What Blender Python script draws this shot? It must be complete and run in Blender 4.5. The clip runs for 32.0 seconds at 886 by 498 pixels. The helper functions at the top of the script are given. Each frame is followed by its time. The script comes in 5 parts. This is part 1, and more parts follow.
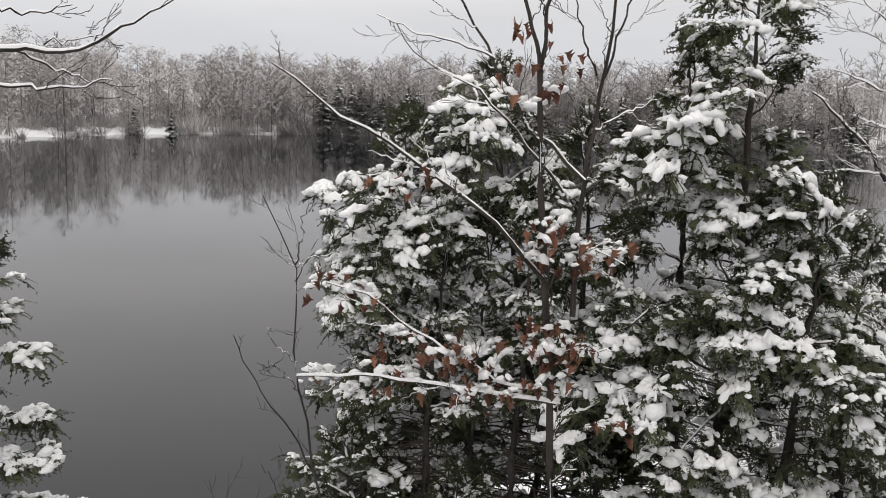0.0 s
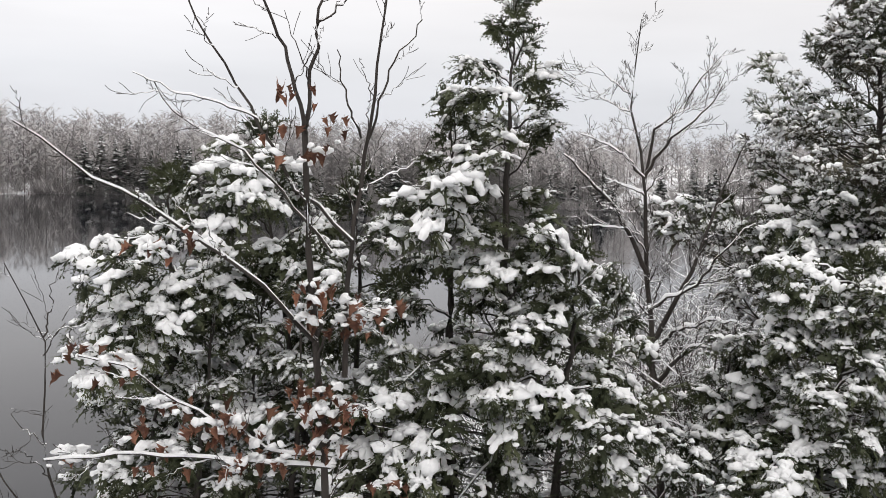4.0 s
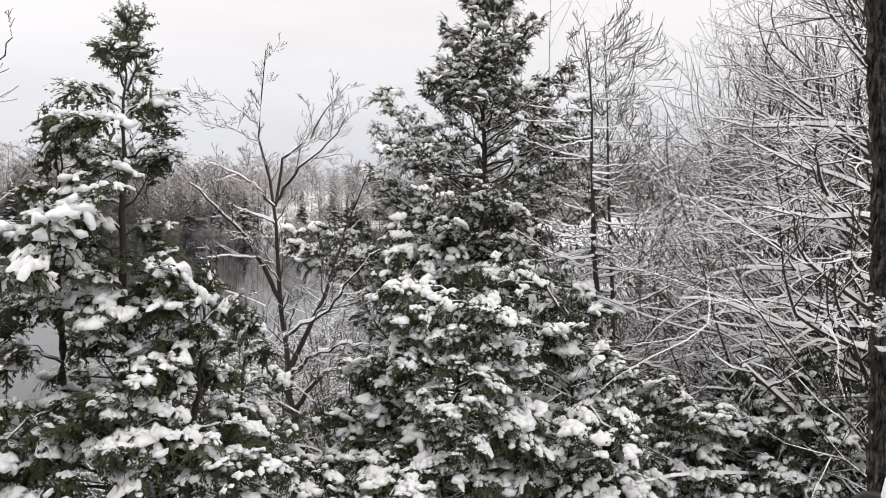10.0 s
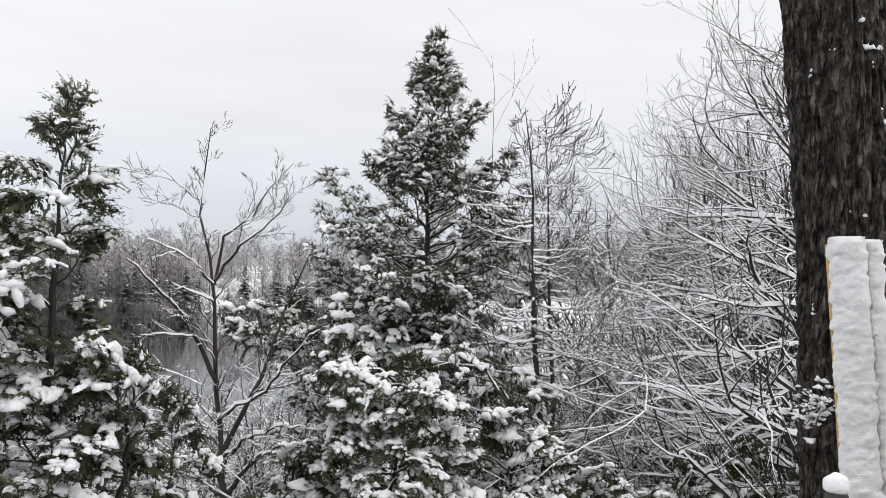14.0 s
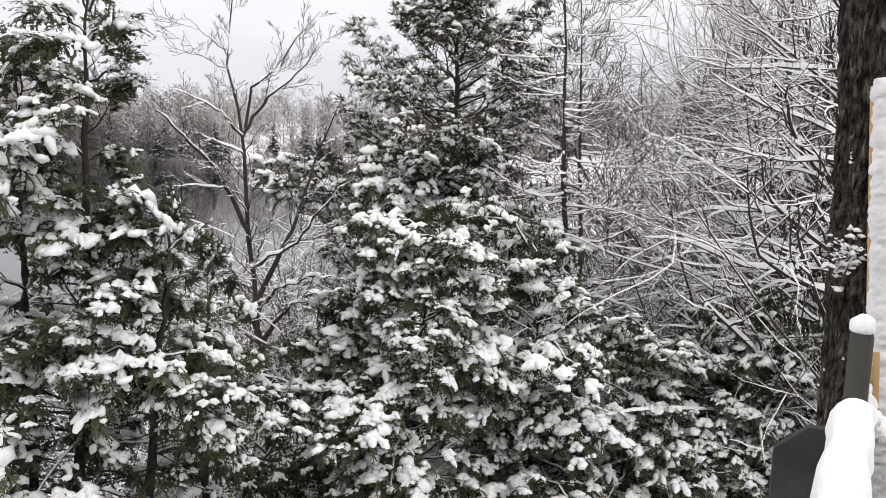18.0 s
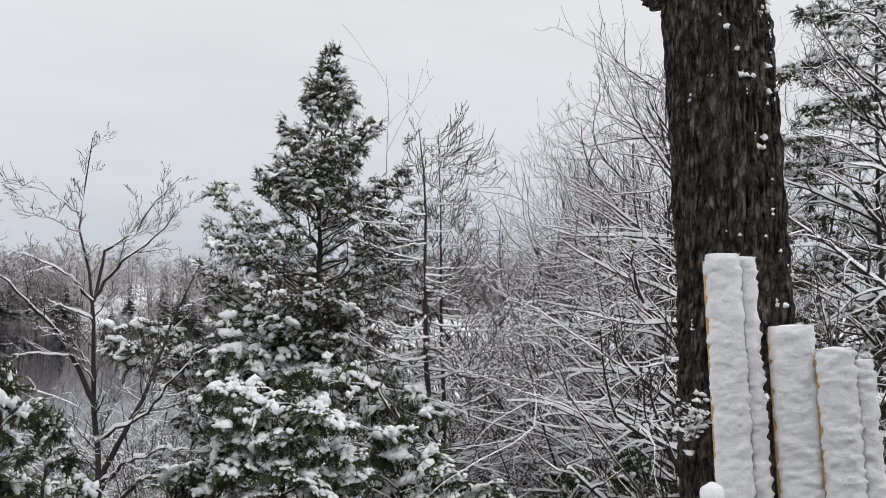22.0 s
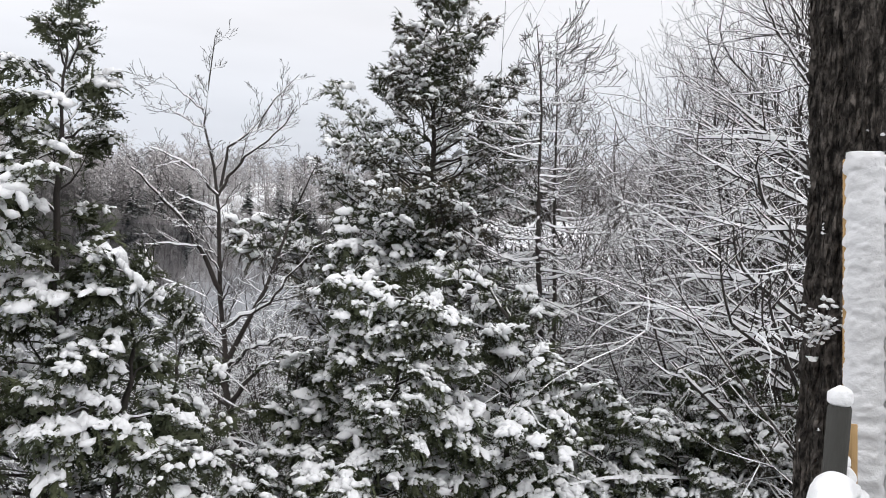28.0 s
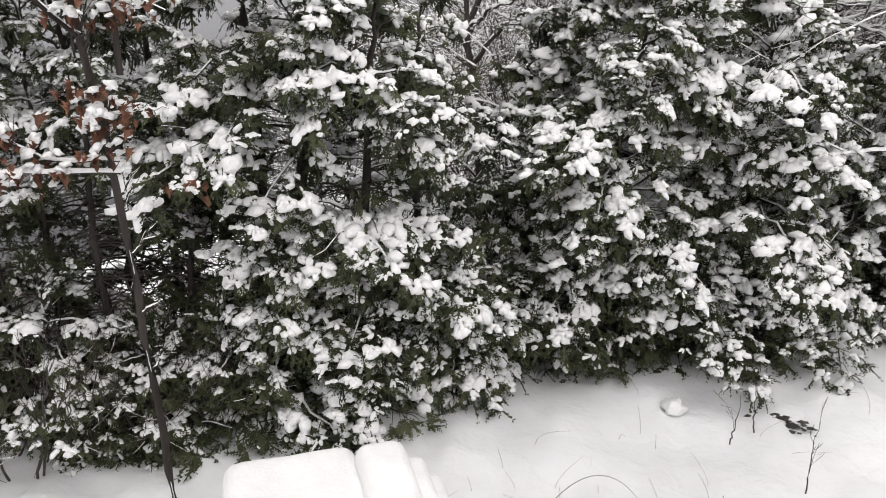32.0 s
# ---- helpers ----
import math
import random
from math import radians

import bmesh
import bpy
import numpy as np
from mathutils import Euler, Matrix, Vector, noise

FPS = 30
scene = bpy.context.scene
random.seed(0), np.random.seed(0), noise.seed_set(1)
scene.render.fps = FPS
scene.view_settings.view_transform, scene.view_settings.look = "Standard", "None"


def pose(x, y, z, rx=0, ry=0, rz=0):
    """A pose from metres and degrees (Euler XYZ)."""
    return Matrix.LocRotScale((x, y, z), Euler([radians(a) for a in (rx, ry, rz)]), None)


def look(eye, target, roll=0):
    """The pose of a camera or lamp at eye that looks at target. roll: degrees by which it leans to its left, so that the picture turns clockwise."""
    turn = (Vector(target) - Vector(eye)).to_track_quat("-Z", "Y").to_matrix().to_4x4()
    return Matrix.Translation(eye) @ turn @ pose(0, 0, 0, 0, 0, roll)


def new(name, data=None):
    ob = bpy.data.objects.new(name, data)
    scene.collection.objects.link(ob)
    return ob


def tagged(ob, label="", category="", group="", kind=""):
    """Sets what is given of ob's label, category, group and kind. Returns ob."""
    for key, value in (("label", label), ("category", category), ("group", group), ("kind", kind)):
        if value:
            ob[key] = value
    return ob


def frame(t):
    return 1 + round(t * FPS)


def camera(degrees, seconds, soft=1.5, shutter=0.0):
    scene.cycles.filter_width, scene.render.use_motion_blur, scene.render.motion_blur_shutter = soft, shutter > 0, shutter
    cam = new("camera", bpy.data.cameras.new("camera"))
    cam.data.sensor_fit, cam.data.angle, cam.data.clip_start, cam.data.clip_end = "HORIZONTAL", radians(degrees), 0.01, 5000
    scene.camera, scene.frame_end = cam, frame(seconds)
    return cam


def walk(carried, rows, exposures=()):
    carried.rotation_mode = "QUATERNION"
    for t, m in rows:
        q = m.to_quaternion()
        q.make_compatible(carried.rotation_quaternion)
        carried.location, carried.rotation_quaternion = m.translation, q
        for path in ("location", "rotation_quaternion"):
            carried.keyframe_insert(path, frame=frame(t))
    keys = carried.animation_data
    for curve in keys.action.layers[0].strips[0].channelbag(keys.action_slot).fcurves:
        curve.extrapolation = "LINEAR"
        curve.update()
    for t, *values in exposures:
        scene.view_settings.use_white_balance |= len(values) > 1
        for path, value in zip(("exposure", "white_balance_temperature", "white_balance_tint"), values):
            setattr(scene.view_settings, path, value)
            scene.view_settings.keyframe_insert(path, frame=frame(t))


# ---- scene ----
cam = camera(53.7, 32.0, soft=0.6, shutter=0.15)
PATH = [
    (0, (-0.154, -0.097, 3.962), (-1.2711, 1.5317, 3.6483), 1.78),
    (0.5, (-0.145, -0.084, 3.964), (-1.1797, 1.5971, 3.6440), 1.41),
    (1, (-0.136, -0.062, 3.961), (-1.0639, 1.6820, 3.6454), 1.52),
    (1.5, (-0.121, -0.050, 3.968), (-0.9213, 1.7611, 3.6855), 1.51),
    (2, (-0.124, -0.043, 3.976), (-0.8326, 1.8149, 3.7550), 1.66),
    (2.5, (-0.121, -0.043, 3.982), (-0.7872, 1.8342, 3.8032), 1.75),
    (4.5, (-0.117, -0.055, 3.978), (-0.8054, 1.8151, 3.8102), 1.88),
    (5, (-0.121, -0.047, 3.979), (-0.8109, 1.8214, 3.8011), 1.87),
    (5.5, (-0.124, -0.045, 3.981), (-0.8129, 1.8234, 3.7906), 1.91),
    (6, (-0.122, -0.041, 3.979), (-0.8054, 1.8278, 3.7764), 2.00),
    (6.5, (-0.125, -0.042, 3.976), (-0.8027, 1.8285, 3.7681), 2.20),
    (7, (-0.121, -0.044, 3.973), (-0.7812, 1.8315, 3.7525), 2.51),
    (7.5, (-0.110, -0.018, 3.976), (-0.7135, 1.8722, 3.7262), 3.05),
    (8, (-0.084, 0.012, 3.982), (-0.5599, 1.9360, 3.7120), 2.59),
    (8.5, (-0.109, 0.041, 3.993), (-0.4466, 1.9952, 3.7312), 1.66),
    (9, (-0.083, 0.025, 3.995), (-0.3052, 1.9972, 3.7519), 2.11),
    (9.5, (-0.029, 0.014, 4.009), (-0.0779, 2.0047, 3.8233), 1.80),
    (10, (-0.003, 0.007, 4.017), (0.0991, 2.0029, 3.9294), 1.27),
    (10.5, (0.019, 0.000, 4.045), (0.1970, 1.9924, 4.0339), 0.95),
    (11, (0.025, -0.004, 4.054), (0.2247, 1.9853, 4.0948), 0.65),
    (11.5, (0.030, -0.005, 4.057), (0.2399, 1.9830, 4.1214), 0.67),
    (12, (0.030, -0.004, 4.055), (0.2457, 1.9830, 4.1153), 1.10),
    (12.5, (0.029, -0.003, 4.053), (0.2467, 1.9845, 4.1052), 1.44),
    (13, (0.029, 0.000, 4.053), (0.2538, 1.9861, 4.1245), 1.90),
    (13.5, (0.028, 0.002, 4.053), (0.2543, 1.9868, 4.1444), 2.24),
    (15.5, (0.028, -0.021, 4.053), (0.2343, 1.9664, 4.1510), 2.72),
    (16, (0.025, -0.021, 4.047), (0.2192, 1.9691, 4.0825), 2.98),
    (16.5, (0.022, -0.013, 4.027), (0.1947, 1.9782, 3.9645), 2.92),
    (17, (0.028, 0.001, 4.017), (0.1996, 1.9890, 3.8766), 2.73),
    (17.5, (0.025, 0.008, 4.007), (0.1983, 1.9916, 3.8151), 2.70),
    (18, (0.026, 0.011, 4.004), (0.1960, 1.9903, 3.7728), 2.64),
    (18.5, (0.021, 0.017, 3.995), (0.1983, 1.9911, 3.7290), 2.79),
    (19, (0.022, 0.019, 3.993), (0.2384, 1.9894, 3.7252), 2.99),
    (19.5, (0.043, 0.031, 3.996), (0.3887, 1.9851, 3.7485), 3.25),
    (20, (0.071, 0.053, 3.994), (0.5469, 1.9810, 3.7599), 3.60),
    (20.5, (0.061, 0.051, 3.999), (0.5519, 1.9798, 3.8036), 3.45),
    (21, (0.062, 0.051, 4.010), (0.5220, 1.9932, 3.8834), 3.06),
    (21.5, (0.060, 0.041, 4.030), (0.5257, 1.9858, 4.0327), 2.41),
    (22, (0.054, 0.025, 4.040), (0.5106, 1.9668, 4.1883), 2.40),
    (22.5, (0.036, 0.010, 4.046), (0.4583, 1.9544, 4.2524), 2.73),
    (23, (0.039, 0.013, 4.043), (0.4445, 1.9641, 4.2118), 3.18),
    (23.5, (0.025, 0.022, 4.015), (0.3677, 1.9916, 4.0529), 3.31),
    (24, (0.022, 0.019, 4.021), (0.3096, 1.9980, 4.0211), 2.46),
    (24.5, (0.028, 0.026, 4.019), (0.3299, 2.0033, 4.0131), 2.73),
    (26.5, (0.025, 0.031, 4.016), (0.3188, 2.0093, 4.0024), 3.24),
    (27, (0.030, 0.035, 4.016), (0.3206, 2.0139, 3.9967), 3.23),
    (27.5, (0.030, 0.038, 4.016), (0.3146, 2.0178, 3.9801), 3.40),
    (28, (0.016, 0.035, 4.007), (0.2401, 2.0206, 3.9211), 3.72),
    (28.5, (-0.002, 0.027, 3.981), (0.0803, 2.0198, 3.8365), 3.64),
    (29, (-0.008, 0.009, 3.978), (-0.0402, 1.9994, 3.7857), 3.58),
    (29.5, (-0.006, 0.019, 3.963), (-0.0502, 1.9983, 3.6800), 3.55),
    (30, (0.001, 0.024, 3.928), (-0.0239, 1.9789, 3.5053), 3.76),
    (30.5, (-0.001, 0.049, 3.893), (-0.0028, 1.9765, 3.3592), 4.19),
    (31, (0.042, 0.071, 3.879), (-0.0005, 1.9704, 3.2548), 4.06),
    (31.5, (0.040, 0.107, 3.881), (-0.1203, 1.9623, 3.1521), 2.22),
    (32, (0.035, 0.204, 3.896), (-0.2398, 2.0032, 3.0674), 1.04),
]
EXPOSURE = [(0, -0.34, 6600, 11), (1, -0.12, 6580, 11), (2.5, -0.13, 6550, 11), (4.5, -0.14, 6500, 11), (7.5, -0.14, 6550, 12), (9, -0.12, 6570, 12), (10, -0.08, 6540, 12), (10.5, -0.2, 6320, 10), (15.5, -0.15, 6300, 10), (17, -0.12, 6340, 10), (18, 0.03, 6500, 12),
            (20.5, -0.08, 6580, 12), (22, -0.40, 6260, 11), (23, -0.27, 6250, 11), (24, -0.15, 6250, 11), (28, -0.08, 6250, 11), (29, 0.02, 6400, 12), (30, 0.12, 6580, 12), (31, 0.05, 6580, 12), (32, 0.06, 6580, 12)]
walk(cam, [(t, look(eye, target, roll)) for t, eye, target, roll in PATH], EXPOSURE)

EYE = 4.0          # height of the camera over the snow below the hedge
WATER = -2.35      # level of the lake
TAU = 2 * math.pi


def polar(az, el, r):
    """A place from its bearing to the left of +y, its elevation seen from the deck and its distance in plan."""
    a = radians(az)
    return Vector((-r * math.sin(a), r * math.cos(a), EYE + r * math.tan(radians(el))))


# ---- sky and light ----
world = bpy.data.worlds.new("overcast_sky")
scene.world = world
world.use_nodes = True
wn, wl = world.node_tree.nodes, world.node_tree.links
wn.clear()
w_out = wn.new("ShaderNodeOutputWorld")
w_bg = wn.new("ShaderNodeBackground")
w_sky = wn.new("ShaderNodeTexSky")
w_sky.sky_type = "NISHITA"
w_sky.sun_disc = False
w_sky.sun_elevation, w_sky.sun_rotation = radians(32), radians(150)
w_sky.dust_density = 4.0
w_hsv = wn.new("ShaderNodeHueSaturation")
w_hsv.inputs["Saturation"].default_value = 0.12
w_hsv.inputs["Value"].default_value = 0.02
w_geo = wn.new("ShaderNodeTexCoord")
w_sep = wn.new("ShaderNodeSeparateXYZ")
w_ramp = wn.new("ShaderNodeValToRGB")
ramp = w_ramp.color_ramp
ramp.elements[0].position, ramp.elements[0].color = 0.0, (0.67, 0.69, 0.735, 1)
ramp.elements[1].position, ramp.elements[1].color = 1.0, (1.52, 1.50, 1.47, 1)
for at, col in ((0.10, (0.73, 0.745, 0.775, 1)), (0.20, (0.85, 0.84, 0.845, 1)), (0.45, (1.03, 1.02, 1.0, 1))):
    e = ramp.elements.new(at)
    e.color = col
w_map = wn.new("ShaderNodeMapping")
w_map.inputs["Scale"].default_value = (1.6, 1.6, 9.0)
w_noise = wn.new("ShaderNodeTexNoise")
w_noise.inputs["Scale"].default_value = 1.5
w_noise.inputs["Detail"].default_value = 5.0
w_mul = wn.new("ShaderNodeMapRange")
w_mul.inputs["To Min"].default_value, w_mul.inputs["To Max"].default_value = 0.84, 1.14
w_mix = wn.new("ShaderNodeMix")
w_mix.data_type, w_mix.blend_type = "RGBA", "MULTIPLY"
w_mix.inputs["Factor"].default_value = 1.0
w_add = wn.new("ShaderNodeMix")
w_add.data_type, w_add.blend_type = "RGBA", "ADD"
w_add.inputs["Factor"].default_value = 1.0
wl.new(w_geo.outputs["Generated"], w_sep.inputs[0])
wl.new(w_sep.outputs["Z"], w_ramp.inputs[0])
wl.new(w_geo.outputs["Generated"], w_map.inputs["Vector"])
wl.new(w_map.outputs[0], w_noise.inputs["Vector"])
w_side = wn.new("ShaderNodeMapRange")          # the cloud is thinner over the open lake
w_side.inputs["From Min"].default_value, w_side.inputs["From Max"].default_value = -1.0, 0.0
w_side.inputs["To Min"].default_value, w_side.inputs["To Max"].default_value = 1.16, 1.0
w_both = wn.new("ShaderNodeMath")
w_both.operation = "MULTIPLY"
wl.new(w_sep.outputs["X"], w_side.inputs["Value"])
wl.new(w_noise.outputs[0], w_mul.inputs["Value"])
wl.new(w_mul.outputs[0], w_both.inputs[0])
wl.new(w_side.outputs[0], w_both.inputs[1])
wl.new(w_ramp.outputs[0], w_mix.inputs["A"])
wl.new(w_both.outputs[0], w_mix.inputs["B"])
wl.new(w_sky.outputs[0], w_hsv.inputs["Color"])
wl.new(w_mix.outputs["Result"], w_add.inputs["A"])
wl.new(w_hsv.outputs[0], w_add.inputs["B"])
wl.new(w_add.outputs["Result"], w_bg.inputs["Color"])
wl.new(w_bg.outputs[0], w_out.inputs[0])
w_bg.inputs["Strength"].default_value = 1.05

sun = new("sun", bpy.data.lights.new("sun", "SUN"))
sun.data.energy, sun.data.angle, sun.data.color = 0.6, radians(40), (1.0, 0.97, 0.93)
sun.matrix_world = look((0, 0, 30), (-6, 9, 18))


# ---- materials ----
def material(name, base, rough=0.8, vary=0.25, scale=8.0, fine=60.0, bump=0.15, bump_at=40.0, second=None, metal=0.0,
             stretch=(1, 1, 1), rand=0.0):
    """Two scales of noise over a base colour, with fine relief; rand varies it from object to object."""
    m = bpy.data.materials.new(name)
    m.use_nodes = True
    n, l = m.node_tree.nodes, m.node_tree.links
    b = n["Principled BSDF"]
    b.inputs["Roughness"].default_value, b.inputs["Metallic"].default_value = rough, metal
    b.inputs["Specular IOR Level"].default_value = 0.2
    tc, mp = n.new("ShaderNodeTexCoord"), n.new("ShaderNodeMapping")
    mp.inputs["Scale"].default_value = stretch
    l.new(tc.outputs["Object"], mp.inputs["Vector"])
    big, small, rel = n.new("ShaderNodeTexNoise"), n.new("ShaderNodeTexNoise"), n.new("ShaderNodeTexNoise")
    for node, s, det in ((big, scale, 3), (small, fine, 4), (rel, bump_at, 5)):
        node.inputs["Scale"].default_value, node.inputs["Detail"].default_value = s, det
        l.new(mp.outputs[0], node.inputs["Vector"])
    r1 = n.new("ShaderNodeValToRGB")
    a = [c * (1 - vary) for c in base]
    z = second or [min(1, c * (1 + vary)) for c in base]
    r1.color_ramp.elements[0].position, r1.color_ramp.elements[0].color = 0.35, (*a, 1)
    r1.color_ramp.elements[1].position, r1.color_ramp.elements[1].color = 0.68, (*z, 1)
    l.new(big.outputs[0], r1.inputs[0])
    mr = n.new("ShaderNodeMapRange")
    mr.inputs["To Min"].default_value, mr.inputs["To Max"].default_value = 1 - vary * 0.7, 1 + vary * 0.5
    l.new(small.outputs[0], mr.inputs["Value"])
    mx = n.new("ShaderNodeMix")
    mx.data_type, mx.blend_type = "RGBA", "MULTIPLY"
    mx.inputs["Factor"].default_value = 1.0
    l.new(r1.outputs[0], mx.inputs["A"])
    l.new(mr.outputs[0], mx.inputs["B"])
    last = mx.outputs["Result"]
    if rand:
        oi, m2, mm = n.new("ShaderNodeObjectInfo"), n.new("ShaderNodeMapRange"), n.new("ShaderNodeMix")
        m2.inputs["To Min"].default_value, m2.inputs["To Max"].default_value = 1 - rand, 1 + rand
        mm.data_type, mm.blend_type = "RGBA", "MULTIPLY"
        mm.inputs["Factor"].default_value = 1.0
        l.new(oi.outputs["Random"], m2.inputs["Value"])
        l.new(last, mm.inputs["A"])
        l.new(m2.outputs[0], mm.inputs["B"])
        last = mm.outputs["Result"]
    l.new(last, b.inputs["Base Color"])
    bp = n.new("ShaderNodeBump")
    bp.inputs["Strength"].default_value, bp.inputs["Distance"].default_value = bump, 0.02
    l.new(rel.outputs[0], bp.inputs["Height"])
    l.new(bp.outputs[0], b.inputs["Normal"])
    return m


SNOW = material("fresh_snow", (0.88, 0.88, 0.89), 0.75, 0.03, 5, 40, 0.45, 50, second=(0.93, 0.93, 0.94))
GROUND_SNOW = material("ground_snow", (0.86, 0.865, 0.88), 0.8, 0.05, 0.9, 9, 1.0, 9, second=(0.91, 0.92, 0.94))
GREEN = material("cedar_scales", (0.036, 0.046, 0.024), 0.7, 0.35, 3, 40, 0.2, 60, second=(0.080, 0.088, 0.046), rand=0.25)
BROWN_GREEN = material("bronzed_cedar_scales", (0.048, 0.046, 0.032), 0.7, 0.35, 3, 40, 0.2, 60, second=(0.092, 0.082, 0.056), rand=0.25)
BARK = material("dark_wet_bark", (0.050, 0.043, 0.039), 0.85, 0.35, 6, 60, 0.5, 45, stretch=(1, 1, 0.25))
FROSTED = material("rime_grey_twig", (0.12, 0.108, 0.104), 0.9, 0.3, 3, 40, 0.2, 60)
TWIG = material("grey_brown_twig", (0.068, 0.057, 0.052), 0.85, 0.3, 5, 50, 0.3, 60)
OAK_BARK = material("ridged_bark", (0.042, 0.036, 0.031), 0.95, 0.4, 26, 90, 0.6, 60, second=(0.18, 0.158, 0.14), stretch=(1, 1, 0.7))
for node in OAK_BARK.node_tree.nodes:
    if node.type == "BUMP":
        node.inputs["Distance"].default_value = 0.06
# wind-packed snow on upright faces, their shade painted in as a darker base
SHADED_WIND_SNOW = material("shaded_wind_snow", (0.74, 0.735, 0.74), 0.85, 0.05, 5, 60, 0.4, 38, second=(0.82, 0.82, 0.83))
LEAF = material("dead_leaf", (0.15, 0.064, 0.044), 0.75, 0.35, 12, 90, 0.3, 70, second=(0.27, 0.135, 0.085), rand=0.55)
LUMBER = material("fresh_lumber", (0.55, 0.36, 0.17), 0.6, 0.2, 4, 70, 0.2, 80, stretch=(1, 1, 0.1))
GREY_WOOD = material("weathered_wood", (0.075, 0.074, 0.068), 0.8, 0.3, 5, 70, 0.4, 80, stretch=(1, 1, 0.15))
DARK_WOOD = material("dark_stained_board", (0.055, 0.055, 0.058), 0.7, 0.3, 4, 60, 0.3, 60)
FROST_TWIG = material("frosted_far_twigs", (0.36, 0.34, 0.335), 0.9, 0.25, 0.03, 0.6, 0.0, 1, second=(0.56, 0.535, 0.53))
FAR_TRUNK = material("far_bark", (0.15, 0.137, 0.135), 0.9, 0.3, 0.05, 0.8, 0.0, 1)
FAR_GREEN = material("far_spruce_needles", (0.035, 0.042, 0.036), 0.85, 0.35, 0.6, 3, 0.0, 1, second=(0.09, 0.10, 0.09), rand=0.3)
STONE = material("wet_dark_stone", (0.06, 0.058, 0.055), 0.6, 0.35, 6, 50, 0.5, 30)
DRY_GRASS = material("dry_weed", (0.22, 0.16, 0.10), 0.85, 0.3, 8, 60, 0.2, 60)

WATER_MAT = bpy.data.materials.new("still_lake_water")
WATER_MAT.use_nodes = True
b = WATER_MAT.node_tree.nodes["Principled BSDF"]
b.inputs["Base Color"].default_value = (0.005, 0.0055, 0.010, 1)
b.inputs["Roughness"].default_value = 0.04
b.inputs["IOR"].default_value = 1.33
n_, l_ = WATER_MAT.node_tree.nodes, WATER_MAT.node_tree.links
tc_, mp_, no_, bu_ = (n_.new("ShaderNode" + k) for k in ("TexCoord", "Mapping", "TexNoise", "Bump"))
no_.inputs["Scale"].default_value, no_.inputs["Detail"].default_value = 0.8, 3
bu_.inputs["Strength"].default_value, bu_.inputs["Distance"].default_value = 0.025, 0.02
l_.new(tc_.outputs["Object"], mp_.inputs["Vector"])
l_.new(mp_.outputs[0], no_.inputs["Vector"])
l_.new(no_.outputs[0], bu_.inputs["Height"])
l_.new(bu_.outputs[0], b.inputs["Normal"])


def crack_bark(m):
    """Adds long plates with cracks between them to the bark's relief, and paints shade into the cracks."""
    n, l = m.node_tree.nodes, m.node_tree.links
    b = n["Principled BSDF"]
    tc, mp, wob, add, vor = (n.new("ShaderNode" + k) for k in ("TexCoord", "Mapping", "TexNoise", "VectorMath", "TexVoronoi"))
    mp.inputs["Scale"].default_value = (1, 1, 0.26)
    wob.inputs["Scale"].default_value, wob.inputs["Detail"].default_value = 18, 4
    add.operation = "MULTIPLY_ADD"
    add.inputs[1].default_value = (0.09, 0.09, 0.09)
    vor.feature = "DISTANCE_TO_EDGE"
    vor.inputs["Scale"].default_value = 25
    l.new(tc.outputs["Object"], mp.inputs["Vector"])
    l.new(mp.outputs[0], wob.inputs["Vector"])
    l.new(wob.outputs["Color"], add.inputs[0])
    l.new(mp.outputs[0], add.inputs[2])
    l.new(add.outputs[0], vor.inputs["Vector"])
    ramp = n.new("ShaderNodeMapRange")
    ramp.inputs["From Max"].default_value = 0.22
    l.new(vor.outputs["Distance"], ramp.inputs["Value"])
    # crack shade put into the colour: half as bright at plate edges
    crack_shade = n.new("ShaderNodeMapRange")
    crack_shade.inputs["To Min"].default_value, crack_shade.inputs["To Max"].default_value = 0.5, 1.08
    l.new(ramp.outputs[0], crack_shade.inputs["Value"])
    mul = n.new("ShaderNodeMix")
    mul.data_type, mul.blend_type = "RGBA", "MULTIPLY"
    mul.inputs["Factor"].default_value = 1.0
    l.new(b.inputs["Base Color"].links[0].from_socket, mul.inputs["A"])
    l.new(crack_shade.outputs[0], mul.inputs["B"])
    l.new(mul.outputs["Result"], b.inputs["Base Color"])
    rel = n.new("ShaderNodeBump")
    rel.inputs["Strength"].default_value, rel.inputs["Distance"].default_value = 0.9, 0.03
    l.new(ramp.outputs[0], rel.inputs["Height"])
    l.new(b.inputs["Normal"].links[0].from_socket, rel.inputs["Normal"])
    l.new(rel.outputs[0], b.inputs["Normal"])


crack_bark(OAK_BARK)


# ---- mesh helpers ----
def mesh_of(name, v, f, mat, smooth=True):
    """A mesh of triangles from arrays."""
    v, f = np.asarray(v, np.float32).reshape(-1, 3), np.asarray(f, np.int32).reshape(-1, 3)
    me = bpy.data.meshes.new(name)
    me.vertices.add(len(v))
    me.vertices.foreach_set("co", v.ravel())
    me.loops.add(len(f) * 3)
    me.loops.foreach_set("vertex_index", f.ravel())
    me.polygons.add(len(f))
    me.polygons.foreach_set("loop_start", np.arange(len(f), dtype=np.int32) * 3)
    me.polygons.foreach_set("use_smooth", np.full(len(f), smooth))
    me.update()
    me.materials.append(mat)
    return me


def part(name, mesh, parent, label=""):
    ob = new(name, mesh)
    ob.parent = parent
    return tagged(ob, label)


def thing(name, place, label, category, group="", kind=""):
    ob = new(name)
    ob.location = place
    ob.empty_display_size = 0.2
    return tagged(ob, label, category, group, kind)


